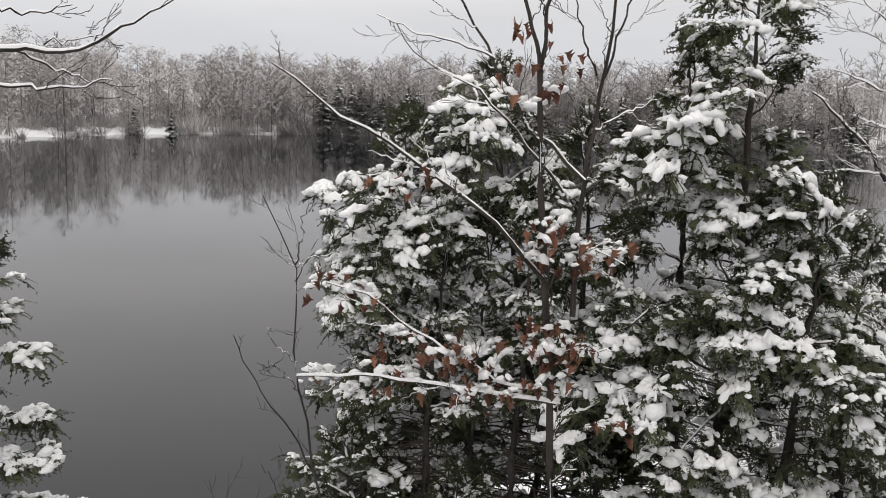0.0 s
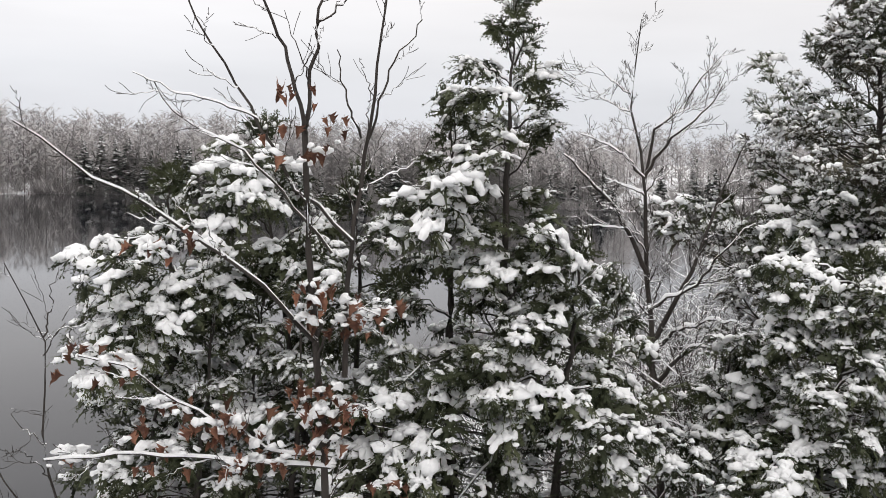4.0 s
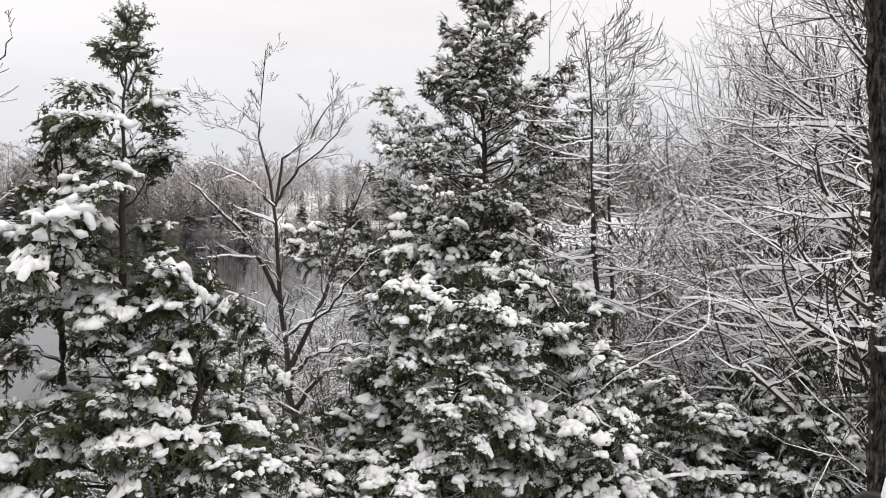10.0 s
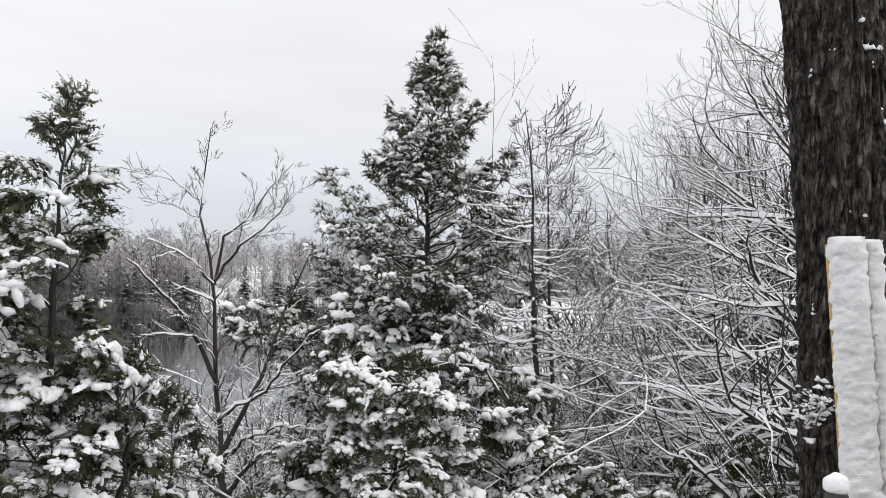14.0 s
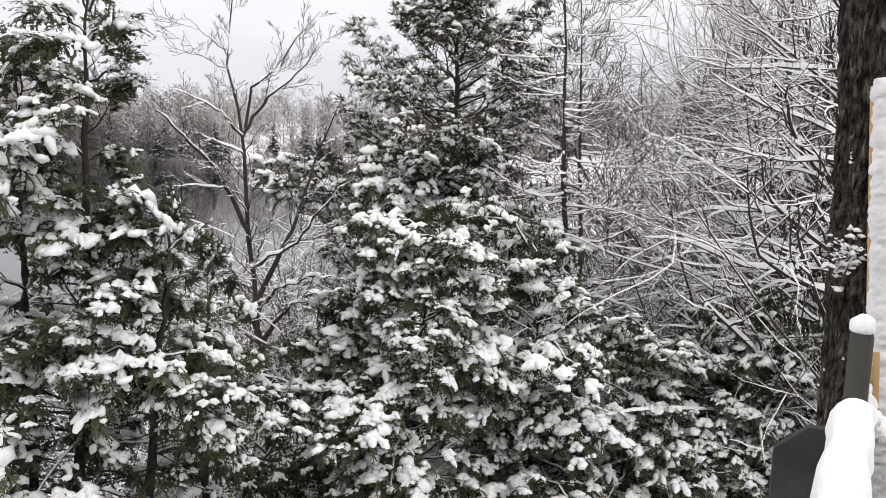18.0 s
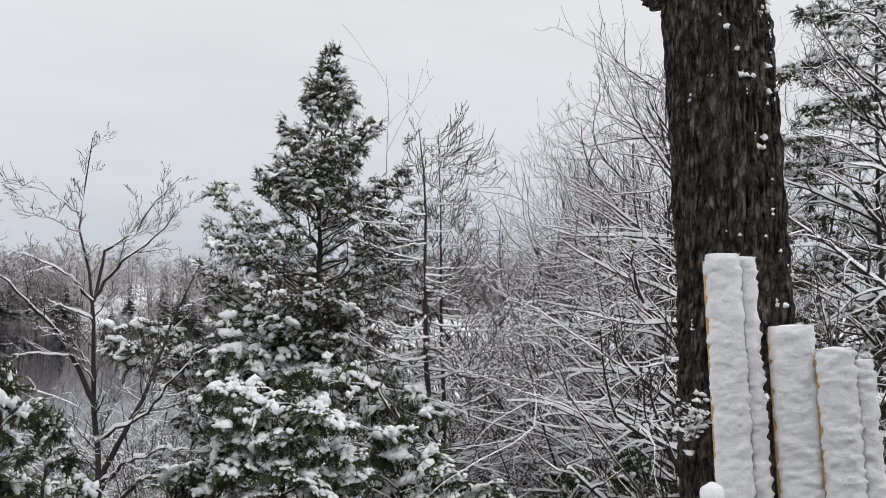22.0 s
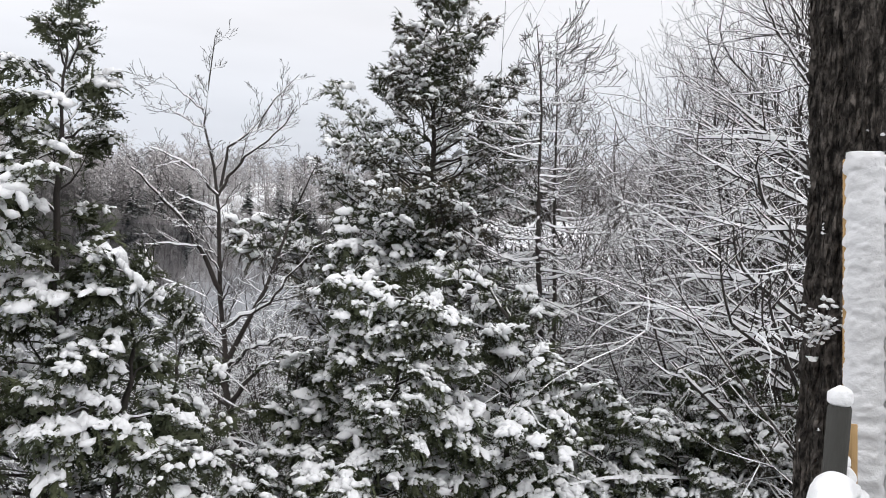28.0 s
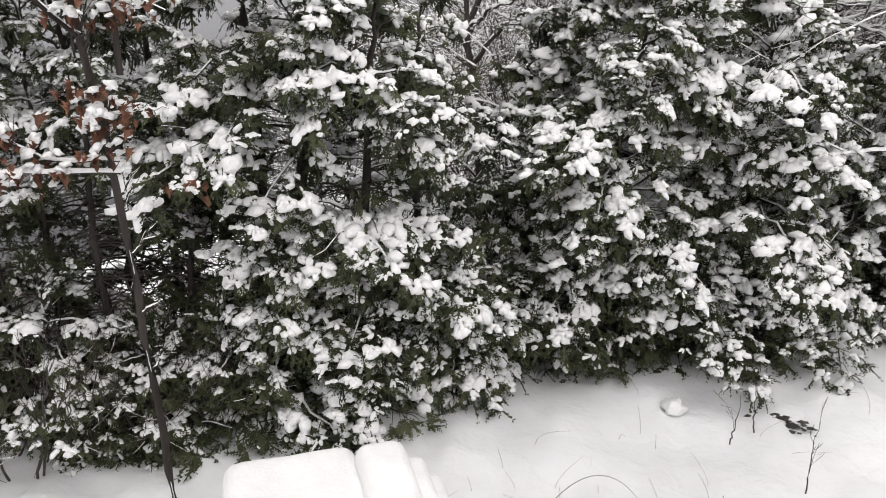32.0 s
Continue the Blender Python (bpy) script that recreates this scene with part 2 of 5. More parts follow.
class Geo:
    """Gathers pieces into one array mesh."""

    def __init__(self):
        self.v, self.f, self.n = [], [], 0

    def add(self, vf):
        v, f = vf
        if len(v):
            self.v.append(v)
            self.f.append(f + self.n)
            self.n += len(v)
        return self

    def mesh(self, name, mat, smooth=True):
        if not self.v:
            return None
        return mesh_of(name, np.concatenate(self.v), np.concatenate(self.f), mat, smooth)


def ring_faces(rings, sides, closed=True):
    i, j = np.meshgrid(np.arange(rings - 1), np.arange(sides if closed else sides - 1), indexing="ij")
    a = i * sides + j
    bq = i * sides + (j + 1) % sides
    c, d = a + sides, bq + sides
    return np.concatenate([np.stack([a, bq, d], -1).reshape(-1, 3), np.stack([a, d, c], -1).reshape(-1, 3)])


def along(p):
    """Tangent, level side and upward normal of a line of points."""
    t = np.gradient(p, axis=0)
    t /= np.linalg.norm(t, axis=1, keepdims=True) + 1e-9
    s = np.cross(t, (0, 0, 1.0))
    ln = np.linalg.norm(s, axis=1, keepdims=True)
    s = np.where(ln > 0.05, s / (ln + 1e-9), np.array([[1.0, 0, 0]]))
    return t, s, np.cross(s, t)


def tube(p, r, sides=5):
    p = np.asarray(p, float)
    r = np.broadcast_to(np.asarray(r, float), (len(p),))
    t, s, u = along(p)
    a = np.arange(sides) * TAU / sides
    ring = s[:, None] * np.cos(a)[None, :, None] + u[:, None] * np.sin(a)[None, :, None]
    return (p[:, None] + ring * r[:, None, None]).reshape(-1, 3), ring_faces(len(p), sides)


WIND = np.array([0.04, -0.15, 0.985])     # snow clings to the upper side and to the side that the wind came from


def snow_strip(p, r, w, h, rg, lumpy=0.4, arc=5):
    """Snow lying along the top and the windward side of a branch."""
    p = np.asarray(p, float)
    t, s, u = along(p)
    n = len(p)
    up = WIND - t * (t @ WIND)[:, None]
    up /= np.linalg.norm(up, axis=1, keepdims=True) + 1e-9
    s = np.cross(t, up)
    level = np.clip(1.4 - np.abs(t[:, 2]) * 1.4, 0.0, 1)
    k = (1 - lumpy + 2 * lumpy * rg.random(n)) * level
    k[-1] *= 0.5
    a = np.linspace(-0.1, math.pi + 0.1, arc)
    rr = np.broadcast_to(np.asarray(r, float), (n,))
    stout = 0.18 + 0.82 * np.minimum(1.0, rr / 0.015)
    wide = (rr * (0.1 + 0.72 * level) + 0.22 * w * k * stout)[:, None, None]
    high = (0.48 * h * k * stout + rr * (0.1 + 0.55 * level))[:, None, None]
    v = p[:, None] + s[:, None] * np.cos(a)[None, :, None] * wide + up[:, None] * ((rr * 0.45)[:, None, None] + np.sin(a)[None, :, None] * high)
    return v.reshape(-1, 3), ring_faces(n, arc, False)


def ico(level):
    bm = bmesh.new()
    bmesh.ops.create_icosphere(bm, subdivisions=level, radius=1.0)
    bm.verts.index_update()
    v = np.array([q.co[:] for q in bm.verts])
    f = np.array([[q.index for q in face.verts] for face in bm.faces])
    bm.free()
    return v, f


ICO1, ICO2, ICO3 = ico(1), ico(2), ico(3)


def blob(rg, centre, size, src=ICO2, rough=0.25, freq=1.7):
    """A lump of snow, flat below."""
    v, f = src
    o = Vector(rg.random(3) * 50)
    k = np.array([1 + rough * noise.noise(Vector(q) * freq + o) for q in v])
    q = v * k[:, None]
    q[:, 2] = np.where(q[:, 2] < 0, q[:, 2] * 0.45, q[:, 2])
    return q * np.asarray(size) + np.asarray(centre), f


def turn(az, pitch, scale=1.0):
    """A turn that sends +x to a bearing (from +x) and upward by pitch, in radians."""
    ca, sa, cp, sp = math.cos(az), math.sin(az), math.cos(pitch), math.sin(pitch)
    return np.array([[ca * cp, -sa, -ca * sp], [sa * cp, ca, -sa * sp], [sp, 0, cp]]) * scale


def boxy(sx, sy, sz, bevel=0.008, centre=(0, 0, 0)):
    """A bevelled block as arrays."""
    bm = bmesh.new()
    bmesh.ops.create_cube(bm, size=1.0)
    for q in bm.verts:
        q.co = Vector((q.co.x * sx, q.co.y * sy, q.co.z * sz))
    if bevel:
        bmesh.ops.bevel(bm, geom=bm.edges[:], offset=bevel, segments=2, profile=0.5, affect="EDGES")
    bmesh.ops.triangulate(bm, faces=bm.faces[:])
    bm.verts.index_update()
    v = np.array([q.co[:] for q in bm.verts]) + np.asarray(centre)
    f = np.array([[q.index for q in face.verts] for face in bm.faces])
    bm.free()
    return v, f


# ---- ground and lake ----
SHORE_Y = (-60, -10, 2, 6.8, 9.5, 18.7, 32, 60, 110, 150, 210, 900)
SHORE_X = (-90, -60, -20, -12.4, -9.6, -3.4, 1.4, 7, 12, 14, 16, 60)


def ground_z(x, y):
    x, y = np.asarray(x, float), np.asarray(y, float)
    d = (x - np.interp(y, SHORE_Y, SHORE_X)) * 0.8
    k = np.clip(d / 9.0, -0.35, 1)
    bank = -2.45 + 2.45 * (k * (1.6 - 0.6 * k)) + 0.09 * np.clip(x - 9, 0, 60) + 0.05 * np.clip(-y + 3, 0, 20)
    r, az = np.hypot(x, y), np.degrees(np.arctan2(-x, y))
    far_r = np.interp(az, (-30, 0, 13, 30, 42, 52, 61, 90), (190, 196, 188, 176, 200, 182, 152, 130))
    far = -3.2 + np.clip((r - far_r + 3) * 0.28, 0, 1.1) + 13 * np.clip((r - far_r) / 170, 0, 1) ** 0.9 + np.clip((r - 500) * 0.01, 0, 8)
    far = np.where(np.abs(az) < 120, far, -3.2)
    wob = 0.05 * np.sin(1.7 * x + 0.6 * y) * np.sin(1.3 * y - 0.4 * x) + 0.025 * np.sin(4.1 * x + 1.0) * np.sin(3.7 * y)
    return np.maximum(bank, far) + wob * (r < 60)


def build_ground():
    radii = np.concatenate([np.arange(0.0, 14, 0.14), 14 * 1.06 ** np.arange(0, 92)])
    na = 420
    a = np.arange(na) * TAU / na
    rr, aa = np.meshgrid(radii, a, indexing="ij")
    x, y = rr * np.cos(aa), rr * np.sin(aa)
    z = ground_z(x, y)
    for i in range(90):
        for j in range(0, na):
            if rr[i, j] > 2.5 and 0 < aa[i, j] < math.pi:
                z[i, j] += 0.08 * noise.noise(Vector((x[i, j] * 2.2, y[i, j] * 2.2, 0))) + 0.07 * noise.noise(Vector((x[i, j] * 5.5, y[i, j] * 5.5, 5)))
    v = np.stack([x, y, z], -1).reshape(-1, 3)
    tagged(new("ground", mesh_of("ground", v, ring_faces(len(radii), na), GROUND_SNOW)), "snow-covered ground sloping down to the lake", "ground", kind="structure")
    bm = bmesh.new()
    bmesh.ops.create_grid(bm, x_segments=8, y_segments=8, size=600)
    me = bpy.data.meshes.new("water")
    bm.to_mesh(me)
    bm.free()
    me.materials.append(WATER_MAT)
    lake = tagged(new("water", me), "still dark lake water mirroring the far woods", "lake", kind="structure")
    lake.location = (-250, 250, WATER)


build_ground()


# ---- cedars: boughs ----
def finger(rg, line, wide, high):
    """A lumpy finger of snow lying along a frond."""
    n, arc = len(line), 5
    t, s, u = along(line)
    shape = rg.uniform(0.6, 1.35, n)
    shape[-1] *= 0.9
    a = np.linspace(-0.5, math.pi + 0.5, arc)
    up = u * 0.4 + np.array([0, 0, 0.6])
    v = line[:, None] + s[:, None] * (np.cos(a)[None, :] * (wide * shape)[:, None])[..., None] + up[:, None] * ((np.sin(a) + 0.25)[None, :] * (high * shape)[:, None])[..., None]
    v += rg.normal(0, 0.12 * wide, v.shape)
    tip = line[-1] + t[-1] * wide * 0.45 + up[-1] * high * 0.1
    root = line[0] - t[0] * wide * 0.7 + up[0] * high * 0.1
    fan = [[(n - 1) * arc + j, (n - 1) * arc + j + 1, n * arc] for j in range(arc - 1)] + [[j + 1, j, n * arc + 1] for j in range(arc - 1)]
    return np.concatenate([v.reshape(-1, 3), [tip, root]]), np.concatenate([ring_faces(n, arc, False), np.array(fan)])


def spray(rg, droop_lo, droop_hi, reach, snow):
    """A fan of cedar fronds, +x outward, each edged with short blunt scales, and the snow that lies on it."""
    g, s = Geo(), Geo()
    k = rg.integers(4, 7)
    for i in range(k):
        a = (i / (k - 1) - 0.5) * 2.4 + rg.normal(0, 0.25)
        ln = (reach - 0.03 * abs(a)) * rg.uniform(0.55, 1.2)
        m = 7
        q = np.linspace(0.06, 1, m)
        droop = rg.uniform(droop_lo, droop_hi)
        bend = rg.normal(0, 0.35)
        axis = np.stack([np.cos(a + bend * q) * ln * q, np.sin(a + bend * q) * ln * q, ln * (0.15 * q - droop * q ** 1.9)], 1)
        t, sd, u = along(axis)
        for side in (-1, 1):
            size = (0.031 * (1.1 - 0.45 * q) * rg.uniform(0.6, 1.4, m))[1:, None]
            out = (t * 0.7 + sd * side * 0.62)[1:] + np.array([0, 0, -1.0]) * rg.uniform(-0.3, 0.6, (m - 1, 1))
            across = (t * 0.6 - sd * side * 0.75)[1:]
            w = size * rg.uniform(0.20, 0.40, (m - 1, 1))
            v = np.stack([axis[1:], axis[1:] + out * size + across * w, axis[1:] + out * size * rg.uniform(0.7, 1.1, (m - 1, 1)) - across * w], 1).reshape(-1, 3)
            g.add((v, np.arange(len(v)).reshape(-1, 3)))
        stalk = np.array([axis[0] - sd[0] * 0.005, axis[0] + sd[0] * 0.005, axis[4] - sd[4] * 0.007, axis[4] + sd[4] * 0.007, axis[-1] + t[-1] * 0.010])
        g.add((stalk, np.array([[0, 1, 3], [0, 3, 2], [2, 3, 4]])))
        if snow and rg.random() < (0.9 if snow < 0.3 else 0.8):
            f0 = rg.uniform(0.0, 0.35) if snow < 0.3 else rg.uniform(0.1, 0.4)
            f = np.linspace(f0, f0 + rg.uniform(0.18, 0.45), 3 if snow < 0.3 else 4)
            line = np.stack([np.interp(f, q, axis[:, c]) for c in range(3)], 1)
            s.add(finger(rg, line, (0.012 + 0.010 * snow) * rg.uniform(0.6, 1.4), (0.011 + 0.012 * snow) * rg.uniform(0.6, 1.4)))
    if snow > 0.3:
        # the cushion where the fingers meet
        for _ in range(3 if snow < 0.8 else 5):
            size = (0.015 + 0.027 * snow) * rg.uniform(0.5, 1.4)
            x, y = rg.uniform(-0.02, 0.10), rg.normal(0, 0.04)
            s.add(blob(rg, (x, y, 0.010 - 4.0 * (x * x + y * y)), size * np.array([1.1, 1.0, 0.8]), ICO1, 0.9, 1.6))
    return g, s


def packed(g):
    return (np.concatenate(g.v), np.concatenate(g.f)) if g.v else (np.zeros((0, 3)), np.zeros((0, 3), int))


def sprays(seed, n, *how):
    out = []
    for i in range(n):
        g, s = spray(np.random.default_rng(seed + i), *how)
        out.append((packed(g), packed(s)))
    return out


FLAT = sprays(100, 6, 0.1, 0.7, 0.16, 0)
HANGING = sprays(120, 6, 0.6, 1.5, 0.14, 0)
DUSTED = sprays(140, 9, 0.1, 0.8, 0.15, 0.2)
LADEN = sprays(150, 9, 0.3, 1.1, 0.16, 0.6)
PILLOW = sprays(170, 9, 0.4, 1.2, 0.18, 1.0)


def make_bough(rg, ln, snow, green, upswept):
    """Wood, foliage and snow meshes of one bough along +x."""
    wood, leaf, white = Geo(), Geo(), Geo()
    n = 8
    q = np.linspace(0, 1, n)
    rise, sag = rg.uniform(0.10, 0.40), rg.uniform(0.30, 0.55) + 0.15 * min(snow, 1)
    if upswept:
        rise, sag = rg.uniform(-0.1, 0.2), -rg.uniform(0.1, 0.4)
    sway = rg.normal(0, 0.08)
    line = np.stack([ln * q, sway * ln * np.sin(q * 3), ln * (rise * q - sag * q ** 2.2)], 1)
    line[1:-1] += rg.normal(0, 0.015 * ln, (n - 2, 3))
    wood.add(tube(line, np.linspace(0.007 + 0.008 * ln, 0.003, n), 5))
    if snow > 0.3:
        white.add(snow_strip(line[: n - 1], 0.008, 0.014, 0.022, rg))
    spots = [(line[-1], line[-1] - line[-2]), (line[-2], line[-1] - line[-3])]
    count = int(4 + ln * 7) if upswept else int(5 + ln * 9)
    for i in range(count):
        f = 0.34 + 0.66 * (i + rg.random()) / count if upswept else 0.25 + 0.73 * (i + rg.random()) / count
        p = np.array([np.interp(f, q, line[:, c]) for c in range(3)])
        side = 1 if i % 2 else -1
        a = side * rg.uniform(0.4, 1.3)
        tl = (0.30 * ln * (1.15 - f) + 0.08) * rg.uniform(0.6, 1.4) * (0.75 if upswept else 1)
        d = np.array([math.cos(a), math.sin(a), rg.uniform(0.0, 0.9) if upswept else rg.uniform(-0.15, 0.4)])
        mid = p + d * tl * 0.55
        tip = p + d * tl + np.array([0, 0, (0.1 if upswept else -0.3) * tl])
        leaf.add(tube(np.array([p, mid, tip]), [0.005, 0.004, 0.002], 3))
        spots.append((tip, tip - mid))
        if tl > 0.2:
            spots.append((mid, mid - p + np.array([0, 0, -0.02])))
    rate = 0.18 if snow < 0.1 else 0.62 if snow < 0.3 else (0.9 if snow < 0.7 else 0.95)
    for i, (p, d) in enumerate(spots):
        az = math.atan2(d[1], d[0])
        kind = FLAT
        if rg.random() < rate or (i == 0 and snow > 0.3):
            big = rg.random()
            kind = DUSTED if snow < 0.3 or big < (0.42 if snow < 0.7 else 0.3) else (LADEN if snow < 0.7 or big < (0.66 if snow < 1 else 0.52) else PILLOW)
        more = (kind, HANGING) if rg.random() < 0.36 else (kind,)
        if upswept:
            more = (kind, DUSTED if rg.random() < 0.5 else FLAT)
        for j, src in enumerate(more):
            (fv, ff), (sv, sf) = src[rg.integers(len(src))]
            hang = src is HANGING
            pitch = rg.uniform(-1.0, -0.2) if hang else rg.uniform(-0.45, 0.15)
            if upswept:
                pitch = rg.uniform(-0.4, 0.5) if j == 0 else rg.uniform(0.2, 1.1)
            m = turn(az + rg.normal(0, 0.9 if hang or j else 0.4), pitch, rg.uniform(0.6, 1.0) if upswept else rg.uniform(0.75, 1.2))
            roll = rg.normal(0, 0.4 if hang or j else 0.2)
            m = m @ np.array([[1, 0, 0], [0, math.cos(roll), -math.sin(roll)], [0, math.sin(roll), math.cos(roll)]])
            at = p + rg.normal(0, 0.012, 3) - [0, 0, 0.02 * hang]
            leaf.add((fv @ m.T + at, ff))
            if len(sv):
                white.add((sv @ m.T + at, sf))
    return wood.mesh("bough", BARK), leaf.mesh("foliage", green, False), white.mesh("snow", SNOW)


BOUGH_LENGTHS = (0.28, 0.42, 0.6, 0.85, 1.15, 1.6)
BOUGHS = {}
for gi, green in enumerate((GREEN, BROWN_GREEN, GREEN)):
    for li, ln in enumerate(BOUGH_LENGTHS):
        for si, snow in enumerate((0.15, 0.5, 0.95, 1.3, 0.0)):
            BOUGHS[gi, li, si] = [make_bough(np.random.default_rng(1000 + 97 * gi + 31 * li + 7 * si + k), ln, snow, green, gi > 0) for k in range(2)]


def set_bough(parent, place, az, pitch, ln, si, rg, gi=0):
    """One bough under its tree: az is the bearing from +x in radians."""
    li = int(np.argmin([abs(math.log(ln / c)) for c in BOUGH_LENGTHS]))
    wood, leaf, white = BOUGHS[gi, li, si][rg.integers(len(BOUGHS[gi, li, si]))]
    k = ln / BOUGH_LENGTHS[li]
    ob = part("bough", wood, parent)
    m = Matrix.Rotation(az, 4, "Z") @ Matrix.Rotation(-pitch, 4, "Y") @ Matrix.Rotation(rg.normal(0, 0.15), 4, "X")
    ob.matrix_basis = Matrix.Translation(Vector(place) - parent.location) @ m @ Matrix.Scale(k, 4)
    tagged(part("foliage", leaf, ob), kind="stuff")
    if white:
        tagged(part("snow", white, ob, "white snow lying on the bough"), kind="stuff")
    return ob


def cedar(base, stem, profile, boughs, seed, label, snowy=(0.1, 0.3, 0.6), bronze=0.0, group="cedar hedge", lo=0.03, trunk_r=0.06, dead=55, squash=None, tips=(), low=None, rise=0.0, up=0.0):
    """A white cedar. stem: places up the trunk; profile: pairs of height share and bough length."""
    rg = np.random.default_rng(seed)
    stem = np.array([tuple(p) for p in stem], float)
    stem = np.concatenate([[np.array(base, float)], stem])
    tree = thing("cedar", Vector(base), label, "tree", group)
    t = np.linspace(0, 1, len(stem))
    fine = np.linspace(0, 1, 22)
    line = np.stack([np.interp(fine, t, stem[:, c]) for c in range(3)], 1)
    line[1:-1] += rg.normal(0, 0.012, (20, 3)) * [1, 1, 0]
    height = (line[:, 2] - line[0, 2]) / (line[-1, 2] - line[0, 2])
    off = np.array(base, float)
    part("trunk", Geo().add(tube(line - off, trunk_r * (1.0 - 0.96 * fine) + 0.002, 8)).mesh("trunk", BARK), tree, "dark fibrous cedar bark")
    hs, ls = zip(*profile)
    if dead:
        g = Geo()
        for _ in range(dead):
            h = rg.uniform(0.03, 0.6)
            p = np.array([np.interp(h, height, line[:, c]) for c in range(3)]) - off
            a, ln = rg.uniform(0, TAU), np.interp(h, hs, ls) * rg.uniform(0.5, 0.95)
            q = np.linspace(0, 1, 5)[:, None]
            way = np.array([math.cos(a), math.sin(a), rg.uniform(-0.15, 0.3)])
            g.add(tube(p + way * ln * q + np.array([0, 0, -0.2 * ln]) * q ** 2 + rg.normal(0, 0.015, (5, 3)) * q, np.linspace(0.008, 0.002, 5), 4))
        tagged(part("dead_wood", g.mesh("dead_wood", TWIG), tree, "thin bare lower branches"), kind="stuff")
    golden = 2.39996
    for i in range(boughs):
        h = lo + (0.985 - lo) * ((i + rg.random()) / boughs) ** 1.0
        ln = np.interp(h, hs, ls) * rg.uniform(0.4, 1.2)
        p = [np.interp(h, height, line[:, c]) for c in range(3)]
        a = i * golden + rg.normal(0, 0.35)
        if squash:
            ln *= 1 + squash[1] * math.cos(a - squash[0])
        if h > 0.6:
            ln = np.interp(h, hs, ls) * rg.uniform(0.75 - 0.4 * rise, 1.15 + 0.2 * rise)
        if low and h < 0.4 and rg.random() < 0.2:
            continue
        w = np.array(low if low and h < 0.5 else snowy) if h < 0.75 else np.array(snowy) * (0.4, 1.3, 1.1, 1.0)[:len(snowy)]
        si = int(rg.choice(len(w), p=w / w.sum()))
        if si == 0 and w[0] >= 0.5 and rg.random() < 0.6:
            si = 4         # sheltered, nearly bare of snow
        pitch = np.interp(h, (0, 0.35, 0.8, 1), (-0.25, rise, 0.35 + rise, 0.9)) + rg.normal(0, 0.12 + 0.3 * rise)
        if p[2] > EYE - 0.3:
            # snow weighs most on the windward boughs
            pitch -= (0.35 if up else 0.75) * max(0.0, math.cos(a - math.atan2(-base[1], -base[0])))
        set_bough(tree, p, a, pitch, max(0.2, ln), si, rg, 1 if rg.random() < bronze else (2 if rg.random() < up else 0))
    for k in range(2):
        # the leader
        set_bough(tree, line[-1 - k] - [0, 0, 0.10], rg.uniform(0, TAU), 1.25, 0.28, k, rg, 2)
    for az, el, r in tips:
        # boughs whose laden ends stand out
        end = np.array(polar(az, el, r))
        reach = math.hypot(*(end - line[0])[:2])
        k = int(np.argmin(np.abs(line[:, 2] - (end[2] + 0.12 * reach))))
        d = end - line[k]
        set_bough(tree, line[k], math.atan2(d[1], d[0]), math.atan2(d[2] + 0.22 * reach, reach), max(0.3, reach), 3 if rg.random() < 0.4 else 2, rg, 0)
    return tree


def foot(az, r):
    x, y = -r * math.sin(radians(az)), r * math.cos(radians(az))
    return (x, y, float(ground_z(x, y)) - 0.05)


FULL = ((0, 0.95), (0.25, 1.0), (0.6, 0.75), (0.85, 0.42), (1, 0.15))


def scaled(k, prof=FULL):
    return tuple((h, ln * k) for h, ln in prof)


CEDAR = "snow-laden green white cedar at the edge of the bank"
cedar(foot(29.6, 6.6), [polar(29.3, -31, 6.6), polar(28.8, -22, 6.6), polar(31.2, -10.6, 6.6), polar(33.2, 0.8, 6.7)], scaled(1.0), 50, 1, "bushy snow-laden white cedar overlooking the lake", (0.5, 0.42, 0.08), low=(0.8, 0.2, 0.0), tips=((35.2, -2.9, 5.8), (34, -1.2, 5.8), (29.6, -6.4, 5.8),), dead=130)
cedar(foot(38.0, 6.8), [polar(38.2, -12, 6.8), polar(38.6, -2.4, 6.8)], scaled(0.85), 42, 2, "bushy snow-laden white cedar overlooking the lake", (0.35, 0.45, 0.2), tips=((41.9, -7.3, 5.8), (41.6, -11.2, 5.8), (42.7, -11.9, 5.8), (37, -8.9, 5.8), (41.1, -10.4, 5.8),))
cedar(foot(26.3, 7.0), [polar(26.3, -30.7, 7.0), polar(26.4, -10, 7.1), polar(26.8, -1.8, 7.1)], scaled(0.65), 26, 3, CEDAR, (0.6, 0.35, 0.05), low=(0.8, 0.2, 0.0), dead=130)
cedar(foot(20.2, 6.4), [polar(20.3, -16.9, 6.4), polar(20.8, -5.2, 6.4), polar(21.0, 3.0, 6.4)], ((0, 0.7), (0.3, 0.7), (0.6, 0.45), (0.85, 0.3), (1, 0.14)), 30, 4, CEDAR, (0.5, 0.38, 0.12), low=(0.7, 0.3, 0.0), tips=((27.2, -21.4, 5.35), (22.6, -2.1, 5.75), (24, -4, 5.75), (26.1, -13.8, 5.75),), dead=130)
